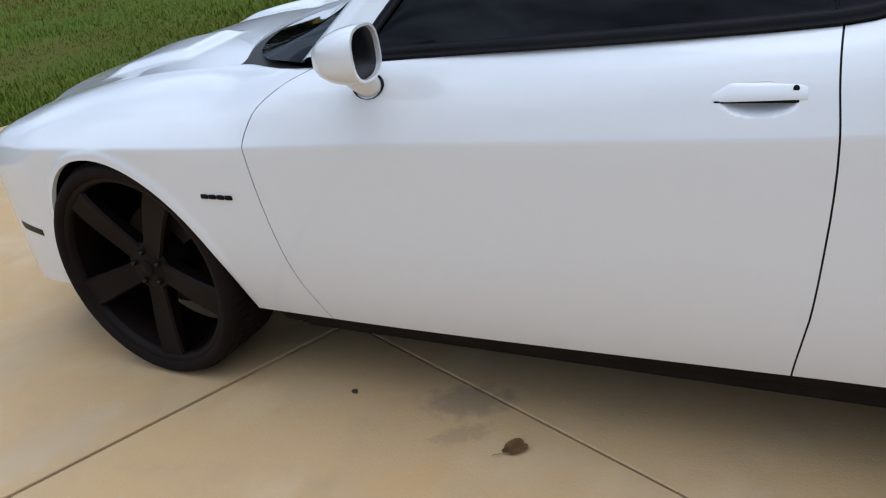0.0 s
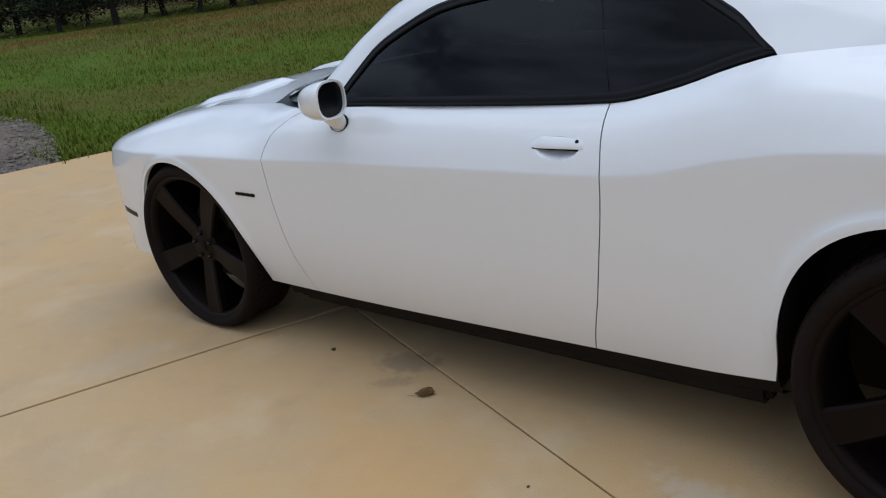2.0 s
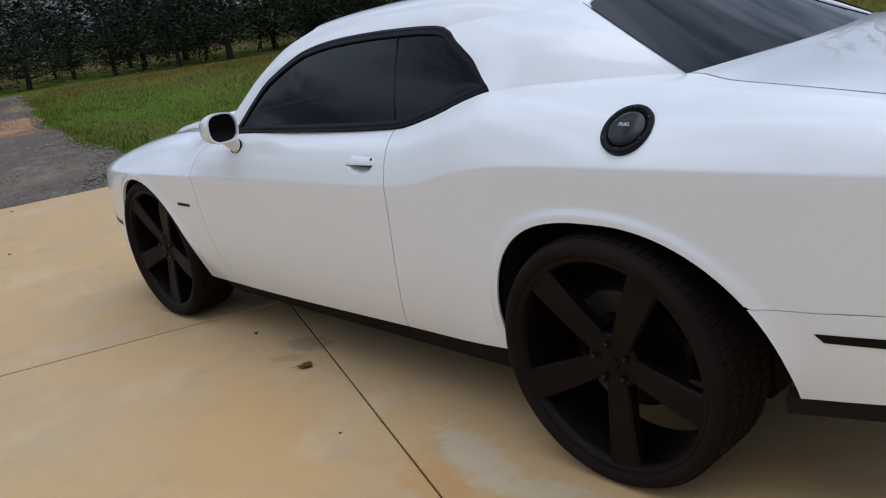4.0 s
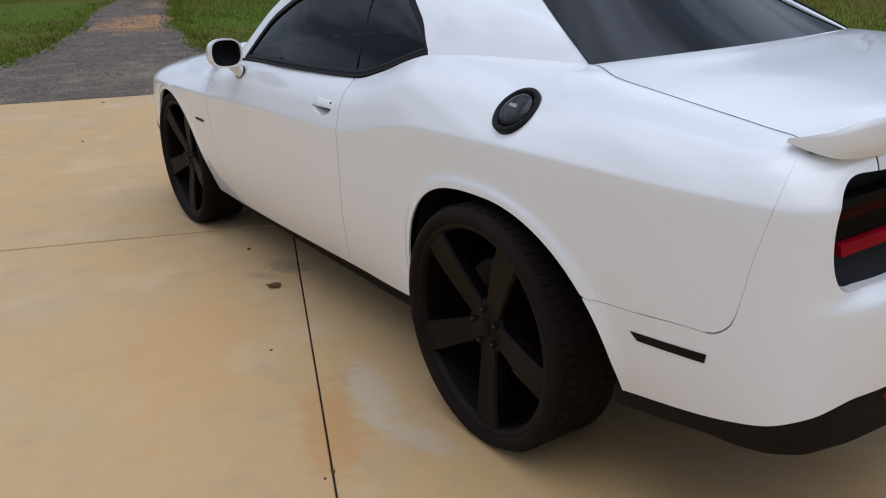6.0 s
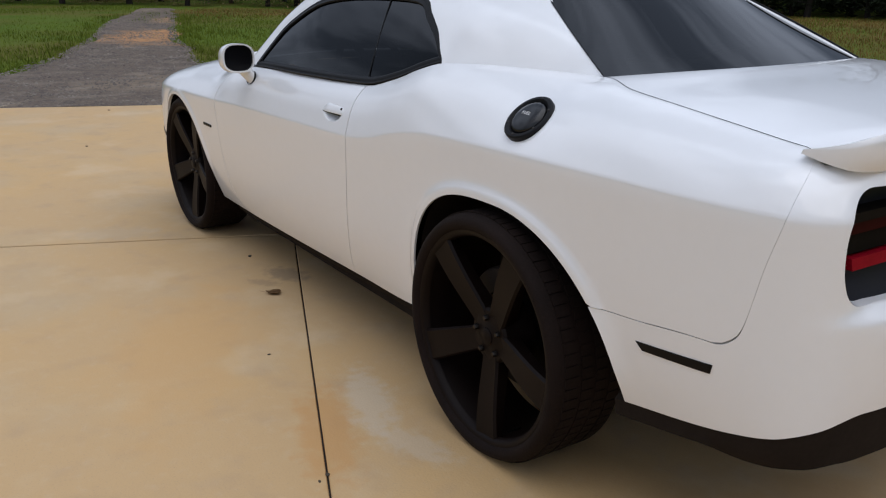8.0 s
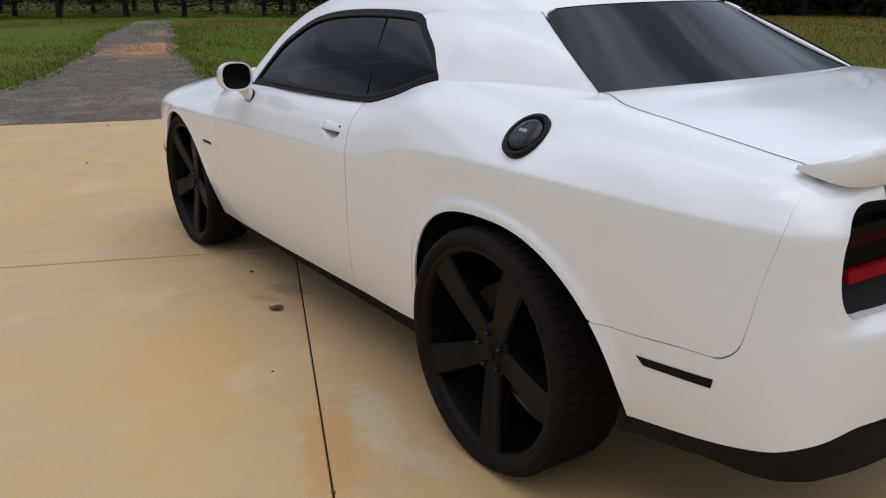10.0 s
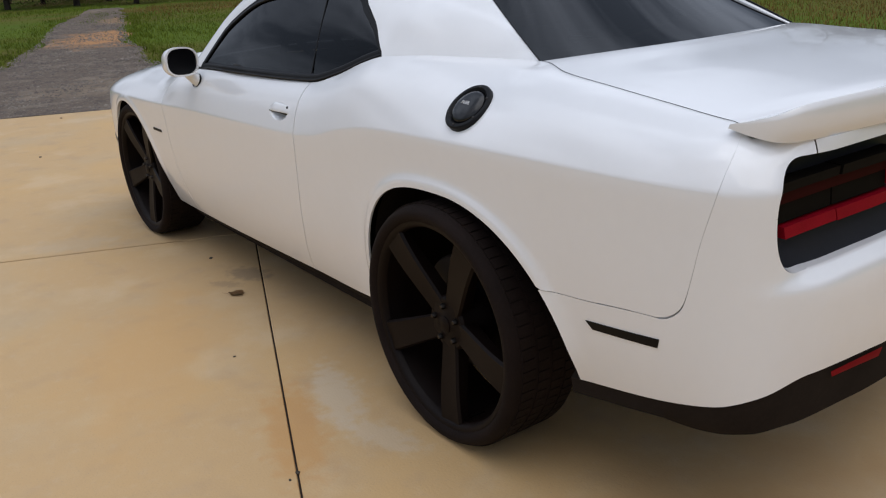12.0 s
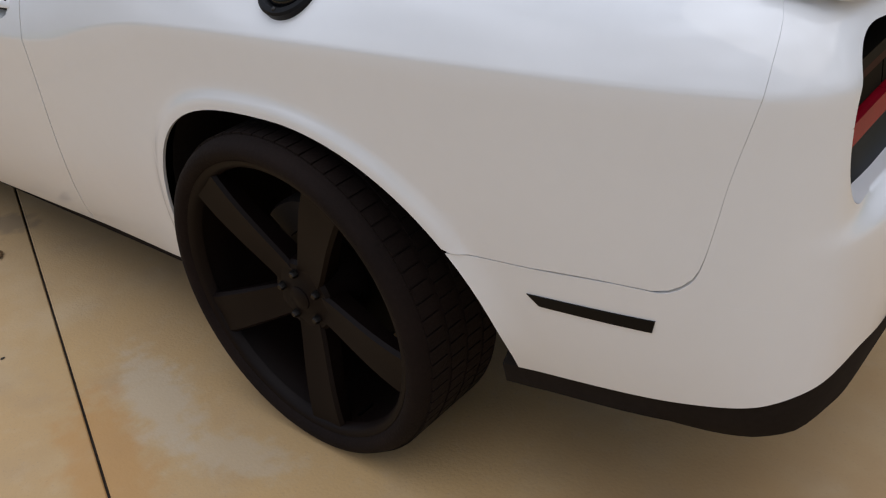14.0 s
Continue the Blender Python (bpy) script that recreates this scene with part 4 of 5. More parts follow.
HEADER = -1.60
pv = []
PN, PW = 30, 11
ends = [roof_pt(HEADER, -0.895 - 0.105 * j / (PW - 1)) for j in range(PW)]
for i in range(PN):
    t = i / (PN - 1)
    e = Vector((screen_x(t), screen_y(t), screen_z(t)))
    xw = -2.06 + (HEADER + 2.06) * t
    w = side_pt(xw, max(win_top(xw) + 0.002, top_z(xw) - 0.01))
    join = step(0.45, 1.0, t)
    for j in range(PW):
        f = j / (PW - 1)
        bulge = math.sin(math.pi * f) * 0.022
        p = e.lerp(w, f) + Vector((-0.3, -0.55, 0.75)) * bulge
        last = Vector((screen_x(1), screen_y(1), screen_z(1))).lerp(side_pt(HEADER, win_top(HEADER) + 0.002), f) + Vector((-0.3, -0.55, 0.75)) * bulge
        pv.append(p + (ends[j] - last) * join)
both_sides.append(shape("windscreen_pillar", pv, grid_faces(PN, PW), M_PAINT, car))

rv = []
RX, RY = 34, 45
for i in range(RX):
    x = HEADER + (ROOF_END - HEADER) * i / (RX - 1)
    for j in range(RY):
        rv.append(roof_pt(x, math.sin(math.pi / 2 * (-1 + 2 * j / (RY - 1)))))
shape("roof", rv, grid_faces(RX, RY), M_PAINT, car, "white painted roof skin")

# broad rear pillar between quarter glass and rear glass
CB, CA = 14, 18
GLASS_S = 0.135
glass_low, glass_high = Vector(skin(GLASS_S, top_z(GLASS_S))), ROOF_CORNER


def pillar_bottom(f):
    s = -0.475 + (GLASS_S + 0.475) * f
    return Vector(skin(s, top_z(s)))


def pillar_rear(f):
    p = glass_low.lerp(glass_high, f)
    p += Vector((-0.006, -0.006, 0.006)) * math.sin(math.pi * f)
    return p


window_back = curve_through([(1.150, -0.460), (1.161, -0.467), (1.192, -0.510), (1.250, -0.583), (1.312, -0.698), (1.337, -0.733), (1.352, -0.775)])


def pillar_front(f):
    z = top_z(-0.475) + (win_top(RAIL) + 0.001 - top_z(-0.475)) * f
    x = window_back(z)
    return side_pt(x, z, 0.001)


sail = []
for j in range(CB):
    f = j / (CB - 1)
    for i in range(CA):
        g = i / (CA - 1)
        b, t = pillar_bottom(g), rail(RAIL + (ROOF_END - RAIL) * g)
        lft, rgt = pillar_front(f), pillar_rear(f)
        p = b.lerp(t, f) + lft.lerp(rgt, g) - pillar_front(0).lerp(pillar_rear(0), g).lerp(pillar_front(1).lerp(pillar_rear(1), g), f)
        swell = 0.018 * math.sin(math.pi * f) * math.sin(math.pi * g)
        ridge = 0.010 * math.sin(math.pi * f) * math.sin(math.pi * g**3)
        sail.append((p.x + swell * 0.3, p.y - swell, p.z + swell * 0.3 + ridge))
both_sides.append(shape("rear_pillar", sail, grid_faces(CB, CA), M_PAINT, car))


# rear glass, decklid, windscreen, bonnet
def across(edge_of, rows, cols, crown, name, mat, label, bow=0.0):
    v = []
    for r in range(rows):
        f = r / (rows - 1)
        e = edge_of(f)
        for c in range(cols):
            g = -1 + 2 * c / (cols - 1)
            k = 1 - g * g
            v.append((e[0] + bow(f) * k, abs(e[1]) * g, e[2] + crown(f) * (1 - abs(g) ** 2.6)))
    return shape(name, v, grid_faces(rows, cols), mat, car, label)


def rear_glass_pt(f, g):
    """A point of the rear glass, f up from the boot, g across."""
    e = pillar_rear(f) + Vector((0.002 - 0.002 * f, 0.009 - 0.006 * f, -0.005 + 0.005 * f - 0.009 * math.sin(math.pi * f)))
    low = Vector((e.x + 0.085 * (1 - g * g), abs(e.y) * g, e.z + 0.010 * (1 - abs(g) ** 2.6)))
    high = roof_pt(ROOF_END, g) + Vector((0.001, 0, -0.0025)) - Vector((glass_high.x, abs(glass_high.y) * g, glass_high.z))
    return low.lerp(Vector((e.x, abs(e.y) * g, e.z)) + high, f)


shape("rear_glass", [rear_glass_pt(r / 13, -1 + c / 15) for r in range(14) for c in range(31)], grid_faces(14, 31), M_GLASS, car, "dark tinted rear window glass")
# the painted corner that rounds the glass
arc_a, arc_b, arc_m = rear_glass_pt(0.90, -0.992), rear_glass_pt(0.992, -0.91), rear_glass_pt(0.985, -0.985)
edge_o = [pillar_rear(0.90 + 0.10 * k / 6) for k in range(7)] + [roof_pt(ROOF_END, -1 + 0.09 * k / 6) for k in range(1, 7)]
corner_v = []
for k, o in enumerate(edge_o):
    t = k / 12
    q = arc_a * (1 - t) ** 2 + arc_m * 2 * t * (1 - t) + arc_b * t * t
    corner_v += [o + Vector((0.001, 0, 0.002)), o.lerp(q, 0.5) + Vector((0.0015, 0, 0.0035)), q + Vector((0.0015, 0, 0.0030)), q + Vector((0, 0, -0.002))]
both_sides.append(shape("glass_corner", corner_v, grid_faces(13, 4), M_PAINT, car))
gasket = []
for f in even(14):
    e = pillar_rear(f * 0.90)
    for d, o in ((-0.0025, 0.0015), (0.0, 0.0035), (0.003, 0.002), (0.004, -0.004)):
        gasket.append(e + Vector((0.45 * o, d, o)))
glass_side = []
for f in even(14):
    e, drop = pillar_rear(f), 0.006 + 0.009 * math.sin(math.pi * f)
    for d, o in ((0.001, 0.0), (0.004, -0.3 * drop), (0.008, -0.8 * drop), (0.012, -drop - 0.004)):
        glass_side.append(e + Vector((0.0, d, o)))
both_sides.append(shape("glass_surround", glass_side, grid_faces(15, 4), M_PAINT, car))
both_sides.append(shape("glass_gasket", gasket, grid_faces(15, 4), M_BLACK_TRIM, car))


def lid_edge(f):
    s = GLASS_S + (0.955 - GLASS_S) * min(1, f / 0.88)
    p = Vector(skin(s, top_z(s)))
    p.y += 0.005
    p.x += 0.005 * (1 - f) + 0.10 * max(0, f - 0.88) / 0.12
    p.z -= 0.030 * max(0, f - 0.88) / 0.12
    return p


# black strip laid over the lid's gap in place of its shade
seam_v = []
for f in even(30):
    e = lid_edge(f)
    for dy, dz in ((-0.0026, 0.0010), (0.0, 0.0014)):
        seam_v.append((e.x, e.y - 0.001 + dy, e.z + dz))
both_sides.append(shape("lid_seam", seam_v, grid_faces(31, 2), M_BLACK_TRIM, car))
across(lid_edge, 20, 31, lambda f: 0.010 + 0.014 * f, "decklid", M_PAINT, "white painted boot lid", lambda f: 0.085 * (1 - f) + 0.012 * f)
ws = []
for r in range(14):
    f = r / 13
    for c in range(33):
        g = -1 + 2 * c / 32
        reach_ = 0.455 * (1 - f) ** 5 * math.sqrt(max(0, 1 - g * g)) + 0.06 * f * (1 - g * g)
        ws.append((screen_x(f) + 0.004 - reach_, abs(screen_y(f) + 0.004) * g, screen_z(f) - 0.003 + (0.004 + 0.026 * f) * (1 - abs(g) ** 2.6)))
shape("windscreen", ws, grid_faces(14, 33), M_GLASS, car, "dark windscreen glass")


def bonnet_edge(f):
    s = -3.62 + (-2.52 + 3.62) * f
    p = Vector(skin(s, top_z(s)))
    p.y += 0.004
    return p


bonnet_v = []
BR, BC = 64, 73
for r in range(BR):
    f = min(1, r / (BR - 2))
    e = bonnet_edge(f)
    for c in range(BC):
        g = -1 + 2 * c / (BC - 1)
        y = abs(e.y) * g
        back = -2.315 - 0.40 * math.sqrt(max(0, 1 - (y / 0.815) ** 2))
        front = bonnet_edge(0).x - 0.235 * (1 - g * g)
        side_x = bonnet_edge(f).x
        k = 1 - abs(g) ** 8
        x = (front + (back - front) * f) * k + side_x * (1 - k)
        z = e.z + (-0.006 + 0.030 * f) * (1 - abs(g) ** 2.0) - (0.045 if r == BR - 1 else 0.0)
        scoop = step(-3.36, -3.20, x) * (1 - step(-2.92, -2.85, x)) * step(0.24, 0.29, abs(y)) * (1 - step(0.51, 0.56, abs(y)))
        bonnet_v.append((x + (0.004 if r == BR - 1 else 0), y, z + 0.020 * scoop * (0 if r == BR - 1 else 1)))
shape("bonnet", bonnet_v, grid_faces(BR, BC), M_PAINT, car, "white bonnet with two raised scoops", sharp=50)
cowl = []
for r in range(4):
    for c in range(25):
        g = -1 + 2 * c / 24
        round_ = math.sqrt(max(0, 1 - g * g))
        cowl.append((-2.325 - 0.41 * round_ + 0.045 * r, 0.80 * g, 0.966 + 0.016 * (1 - abs(g) ** 2.2) + 0.004 * r))
shape("cowl", cowl, grid_faces(4, 25), M_BLACK_PLASTIC, car, "black plastic cowl")

# spoiler on the decklid: from the middle out to its tip, the trailing edge, its top and foot, and the leading edge
SP = [(0.00, 1.088, 0.000, 1.1620, 1.076, 0.950, 0.000), (0.30, 1.084, -0.250, 1.1620, 1.076, 0.945, -0.250), (0.55, 1.074, -0.480, 1.1600, 1.074, 0.935, -0.470),
      (0.72, 1.064, -0.670, 1.1585, 1.074, 0.925, -0.640), (0.82, 1.056, -0.752, 1.1550, 1.076, 0.921, -0.720), (0.90, 1.036, -0.800, 1.1420, 1.080, 0.919, -0.775), (0.96, 0.988, -0.824, 1.1260, 1.090, 0.921, -0.812),
      (1.00, 0.932, -0.836, 1.1130, 1.1035, 0.926, -0.833)]
sp_track = [curve_through([(row[0], row[k]) for row in SP]) for k in range(1, 7)]
sp_v = []
SPN = 36
np_ = 11
for side in (1, -1):
    for k in range(SPN + 1):
        u = 1 - k / SPN if side == 1 else k / SPN
        if side == -1 and k == 0:
            continue
        tx, ty, zt, zb, qx, qy = [c(u) for c in sp_track]
        zq = 1.104 + 0.020 * (1 - (qy / 0.83) ** 2)
        h = zt - zq
        for a, z in ((0.0, zq - 0.002), (0.30, zq + 0.24 * h), (0.62, zq + 0.60 * h), (0.86, zq + 0.90 * h), (0.95, zt), (0.99, zt - 0.10 * (zt - zb)), (1.0, zt - 0.20 * (zt - zb)),
                     (0.965, zt - 0.6 * (zt - zb)), (0.915, zb + 0.004), (0.88, zb), (0.5, zb + 0.2 * (zq - zb))):
            sp_v.append((qx + (tx - qx) * a, (qy + (ty - qy) * a) * side, z))
n_sec = len(sp_v) // np_
sp_f = [(i * np_ + j, i * np_ + (j + 1) % np_, (i + 1) * np_ + (j + 1) % np_, (i + 1) * np_ + j) for i in range(n_sec - 1) for j in range(np_)]
sp_f += [tuple(range(np_)), tuple((n_sec - 1) * np_ + j for j in range(np_))]
shape("spoiler", sp_v, sp_f, M_PAINT, car, "white raised boot spoiler", sharp=50)

# ---------------------------------------------------------------- tail lamps in their black panel
def rear_pt(y, z, out):
    """A point on the tail, out from the lamp panel."""
    x = 0.990 + 0.010 * (abs(y) / 0.8) ** 4 + out + (0.945 - z) * 0.06 + 0.34 * max(0, 0.862 - z) - 0.05 * step(0.70, 0.86, abs(y))
    return Vector((x, y, z))


tp = []
TN = 41
for k in range(TN):
    for z in (0.775, 0.825, 0.875, 0.935, 1.005, 1.045, 1.066):
        y = (0.868 - 0.07 * step(0.985, 1.066, z)) * (-1 + 2 * k / (TN - 1))
        tp.append(rear_pt(y, z, -0.004))
tail_panel = shape("tail_panel", tp, grid_faces(TN, 7), M_TAIL, car, "black panel that holds the tail lamps")


def lamp_pt(y, z, out):
    return Vector((1.002 + 0.008 * (abs(y) / 0.8) ** 4 + out + (0.945 - z) * 0.06, y, z - 0.018))


def lamp_box(name, y0, y1, z0, z1, depth, mat, label="", slant=0.0):
    bm = bmesh.new()
    nseg = 8
    front, back = [], []
    for k in range(nseg + 1):
        y = y0 + (y1 - y0) * k / nseg
        a, b = lamp_pt(y, z0, depth), lamp_pt(y, z1, depth + slant)
        c, d = lamp_pt(y, z1, -0.05), lamp_pt(y, z0, -0.05)
        front.append([bm.verts.new(p) for p in (a, b, c, d)])
    for k in range(nseg):
        for j in range(4):
            bm.faces.new((front[k][j], front[k + 1][j], front[k + 1][(j + 1) % 4], front[k][(j + 1) % 4]))
    bm.faces.new(front[0])
    bm.faces.new(front[-1])
    bmesh.ops.bevel(bm, geom=[e for e in bm.edges if e.calc_face_angle(0) > 0.8], offset=0.004, segments=2, affect="EDGES")
    return part(name, bm, mat, tail_panel, label)


for side in (-1, 1):
    def span(a, b):
        return (a * side, b * side) if side > 0 else (-b, -a)
    lamp_box("lamp_lens", *span(0.565, 0.768), 0.914, 0.958, 0.004, M_SMOKE, "smoked lamp lens")
    lamp_box("lamp_lens", *span(0.315, 0.559), 0.914, 0.958, 0.004, M_SMOKE, "smoked lamp lens")
    lamp_box("upper_lens", *span(0.310, 0.775), 0.958, 0.984, 0.010, M_DARK_RED, "dark red lens under the ridge")
    lamp_box("lamp_hood", *span(0.565, 0.790), 0.988, 1.010, 0.024, M_SMOKE, "black ridge over the lamp", 0.004)
    lamp_box("lamp_hood", *span(0.300, 0.560), 0.988, 1.011, 0.028, M_SMOKE, "black ridge over the lamp", 0.004)
    lamp_box("light_bar", *span(0.563, 0.760), 0.883, 0.908, 0.020, M_RED, "red light bar", -0.004)
    lamp_box("light_bar", *span(0.262, 0.558), 0.881, 0.907, 0.020, M_RED, "red light bar", -0.004)
    lamp_box("light_bar", *span(0.262, 0.308), 0.918, 0.978, 0.018, M_RED, "red upright light bar")
bm = bmesh.new()
for z0, z1, ya, yb in ((0.885, 0.972, -0.050, -0.040), (0.964, 0.972, -0.050, -0.012), (0.926, 0.934, -0.050, -0.012), (0.930, 0.968, -0.020, -0.012), (0.888, 0.926, -0.024, -0.014),
                       (0.958, 0.966, 0.004, 0.062), (0.882, 0.962, 0.028, 0.038), (0.912, 0.920, 0.004, 0.062), (0.882, 0.889, 0.016, 0.052)):
    a = rear_pt((ya + yb) / 2, (z0 + z1) / 2, 0.008)
    box(bm, (a.x - 0.010, ya, z0 - 0.018), (a.x, yb, z1 - 0.018), 0.0015)
part("badge", bm, M_CHROME, tail_panel, "chrome badge in plain bars")

# number plate, reflectors, side markers
plate = bmesh.new()
box(plate, (1.040, -0.158, 0.462), (1.078, 0.158, 0.622), 0.006)
plate_ob = part("plate_frame", plate, M_BLACK_PLASTIC, car, "black number plate frame")
bm = bmesh.new()
box(bm, (1.078, -0.138, 0.498), (1.081, 0.138, 0.596))
part("number_plate", bm, M_PLATE, plate_ob, "white number plate", smooth=False)
for k in range(6):
    y = -0.11 + k * 0.040
    bm = bmesh.new()
    box(bm, (1.081, y, 0.514), (1.083, y + 0.022, 0.580))
    part("plate_bar", bm, M_BLUEBAR, plate_ob, smooth=False)


def marker(name, corners, mat, label, out=0.002):
    """A flat lens set into the skin, from its corners along the body and in height."""
    nseg = 10
    v = []
    for r in range(3):
        for k in range(nseg + 1):
            f, h = k / nseg, r / 2
            (s0, z0), (s1, z1), (s2, z2), (s3, z3) = corners
            s = (s0 + (s1 - s0) * f) * (1 - h) + (s3 + (s2 - s3) * f) * h
            z = (z0 + (z1 - z0) * f) * (1 - h) + (z3 + (z2 - z3) * f) * h
            v.append(skin(s, z, out))
    n = len(v)
    v += [Vector(p) + Vector((0, 0.012, 0)) for p in v]
    faces = grid_faces(3, nseg + 1) + grid_faces(3, nseg + 1, n)
    edge = [k for k in range(nseg + 1)] + [(r * (nseg + 1) + nseg) for r in (1, 2)] + [2 * (nseg + 1) + k for k in range(nseg - 1, -1, -1)] + [nseg + 1]
    faces += [(edge[k], edge[(k + 1) % len(edge)], edge[(k + 1) % len(edge)] + n, edge[k] + n) for k in range(len(edge))]
    ob = shape(name, v, faces, mat, car, label, sharp=40)
    both_sides.append(ob)
    return ob


marker("side_marker", ((0.627, 0.572), (0.834, 0.592), (0.840, 0.616), (0.604, 0.591)), M_BLACK_GLOSS, "blacked-out rear side marker lens")
marker("side_marker", ((-3.522, 0.476), (-3.392, 0.465), (-3.389, 0.487), (-3.534, 0.500)), M_BLACK_GLOSS, "blacked-out front side marker lens")
s_a = float(np.interp(-0.70, plan_xy[len(plan_xy) // 2 :, 1], plan_s[len(plan_s) // 2 :]))
marker("reflector", ((s_a + 0.08, 0.512), (s_a + 0.29, 0.494), (s_a + 0.295, 0.519), (s_a + 0.07, 0.529)), M_REFLECTOR, "red bumper reflector", 0.005)

# fender badge: plain bars
bm = bmesh.new()
for k in range(4):
    x = -2.556 + k * 0.030
    y = skin(x, 0.665)[1]
    box(bm, (x, y - 0.005, 0.658), (x + 0.026, y + 0.004, 0.671), 0.002)
both_sides.append(part("fender_badge", bm, M_BLACK_GLOSS, car, "dark fender badge in plain bars"))

# fuel door
FX, FZ = 0.089, 1.059
f_up, f_dn = Vector(skin(FX, FZ + 0.05)), Vector(skin(FX, FZ - 0.05))
f_lean = math.atan2(f_up.y - f_dn.y, f_up.z - f_dn.z)
f_mid = (f_up + f_dn) / 2
tiltm = Matrix.Translation((FX, f_mid.y - 0.009, FZ)) @ Matrix.Rotation(-f_lean, 4, "X")


def turned(profile, steps=48):
    v, f = lathe(profile, steps)
    return [tiltm @ Vector(p) for p in v], f


v, f = turned([(0.0, 0.02), (0.079, 0.02), (0.079, -0.006), (0.075, -0.010), (0.066, -0.011), (0.060, -0.006), (0.057, 0.0), (0.0, 0.0)])
fuel_ring = shape("fuel_door", v, f, M_BLACK_TRIM, car, "round black fuel filler door", sharp=30)
v, f = turned([(0.058, 0.002), (0.057, -0.006), (0.052, -0.012), (0.043, -0.0165), (0.028, -0.0195), (0.012, -0.0208), (0.0, -0.021)], 40)
cap = shape("cap", v, f, M_CAP, fuel_ring, "glossy black domed cap", sharp=50)
for k in range(6):
    a = 2 * math.pi * (k + 0.5) / 6
    v, f = lathe([(0.004, -0.009), (0.004, -0.0125), (0.0, -0.013)], 8)
    shape("screw", [tiltm @ (Vector(p) + Vector((0.0675 * math.cos(a), 0, 0.0675 * math.sin(a)))) for p in v], f, M_BLACK_PLASTIC, fuel_ring)
word = bpy.data.curves.new("fuel_word", "FONT")
word.body = "FUEL"
word.size = 0.0150
word.space_character = 1.15
word.align_x, word.align_y = "CENTER", "CENTER"
word.extrude = 0.0006
word_ob = new("fuel_word_source", word)
bpy.context.view_layer.update()
word_me = bpy.data.meshes.new_from_object(word_ob)
bpy.data.objects.remove(word_ob)
word_me.transform(tiltm @ Matrix.Translation((0, -0.0212, 0.002)) @ Matrix.Rotation(radians(90), 4, "X"))
word_me.materials.append(M_LETTER)
lettering = new("lettering", word_me)
lettering.parent = fuel_ring
lettering["label"] = "white letters FUEL"

# door handle: a pull over the dent in the door
HX0, HX1 = -1.136, -0.964
bm = bmesh.new()
pull = []
for k in range(25):
    g = k / 24
    x = HX0 + (HX1 - HX0) * g
    low, high = 0.9215 + 0.004 * g, 0.934 + 0.022 * step(-0.05, 0.22, g) - 0.004 * step(0.93, 1.0, g)
    y_low, y_high = skin(-1.17, low)[1], skin(-1.17, high)[1]
    out = 0.0015 + 0.0045 * step(0.0, 0.25, g) * (1 - 0.25 * step(0.92, 1.0, g))
    sec = []
    for dy, f in ((0.016, 0.0), (-0.7 * out, 0.0), (-out, 0.10), (-out, 0.45), (-0.85 * out, 0.75), (-0.35 * out, 0.94), (0.004, 1.0), (0.016, 1.0)):
        sec.append(bm.verts.new((x, y_low + (y_high - y_low) * f + dy, low + (high - low) * f)))
    pull.append(sec)
for k in range(24):
    for a in range(8):
        bm.faces.new((pull[k][a], pull[k + 1][a], pull[k + 1][(a + 1) % 8], pull[k][(a + 1) % 8]))
bm.faces.new(pull[0])
bm.faces.new(pull[-1])
handle = part("door_handle", bm, M_PAINT, door, "white flush pull handle", sharp=45)
v, f = lathe([(0.0, -0.001), (0.0055, -0.001), (0.0065, 0.004)], 16)
ly = skin(-1.17, 0.944)[1] - 0.0068
lock = shape("lock_cylinder", [Vector(p) + Vector((-0.984, ly + 0.0015, 0.944)) for p in v], f, M_BLACK_TRIM, door)
# solid black bar that paints the shade below the pull
bm = bmesh.new()
hy = skin(-1.17, 0.921)[1]
box(bm, (HX0 + 0.003, hy - 0.0015, 0.9185), (HX1 - 0.006, hy + 0.020, 0.9240), 0.001)
slot = part("handle_gap", bm, M_BLACK_TRIM, door, "black strip standing for the shade under the handle")

# door mirror
bm = bmesh.new()
MC = Vector((-1.965, -0.990, 1.058))
rows = []
for i in range(15):
    f = i / 14
    u = -1 + 2 * f
    depth = -0.056 + 0.148 * f
    grow = math.sqrt(max(0.0004, 1 - (1 - min(1, f / 0.92)) ** 2.1)) * (1 - 0.03 * step(0.9, 1.0, f))
    sec = []
    for k in range(24):
        an = 2 * math.pi * k / 24
        c, s_ = math.cos(an), math.sin(an)
        sx = math.copysign(abs(c) ** 0.72, c) * 0.083 * grow
        sz = math.copysign(abs(s_) ** 0.72, s_) * 0.066 * grow
        sec.append(bm.verts.new(MC + Vector((depth - 0.20 * sx, sx, sz + 0.012 * (f - 1) - 0.06 * sx))))
    rows.append(sec)
for i in range(14):
    for k in range(24):
        bm.faces.new((rows[i][k], rows[i][(k + 1) % 24], rows[i + 1][(k + 1) % 24], rows[i + 1][k]))
bm.faces.new(rows[0])
inner = [bm.verts.new(v.co + (MC + Vector((0.092, 0, 0)) - v.co) * 0.10) for v in rows[-1]]
well = [bm.verts.new(v.co + Vector((-0.014, 0, 0))) for v in inner]
for k in range(24):
    bm.faces.new((rows[-1][k], rows[-1][(k + 1) % 24], inner[(k + 1) % 24], inner[k]))
    bm.faces.new((inner[k], inner[(k + 1) % 24], well[(k + 1) % 24], well[k]))
mirror = part("door_mirror", bm, M_PAINT, door, "white door mirror shell", sharp=50)
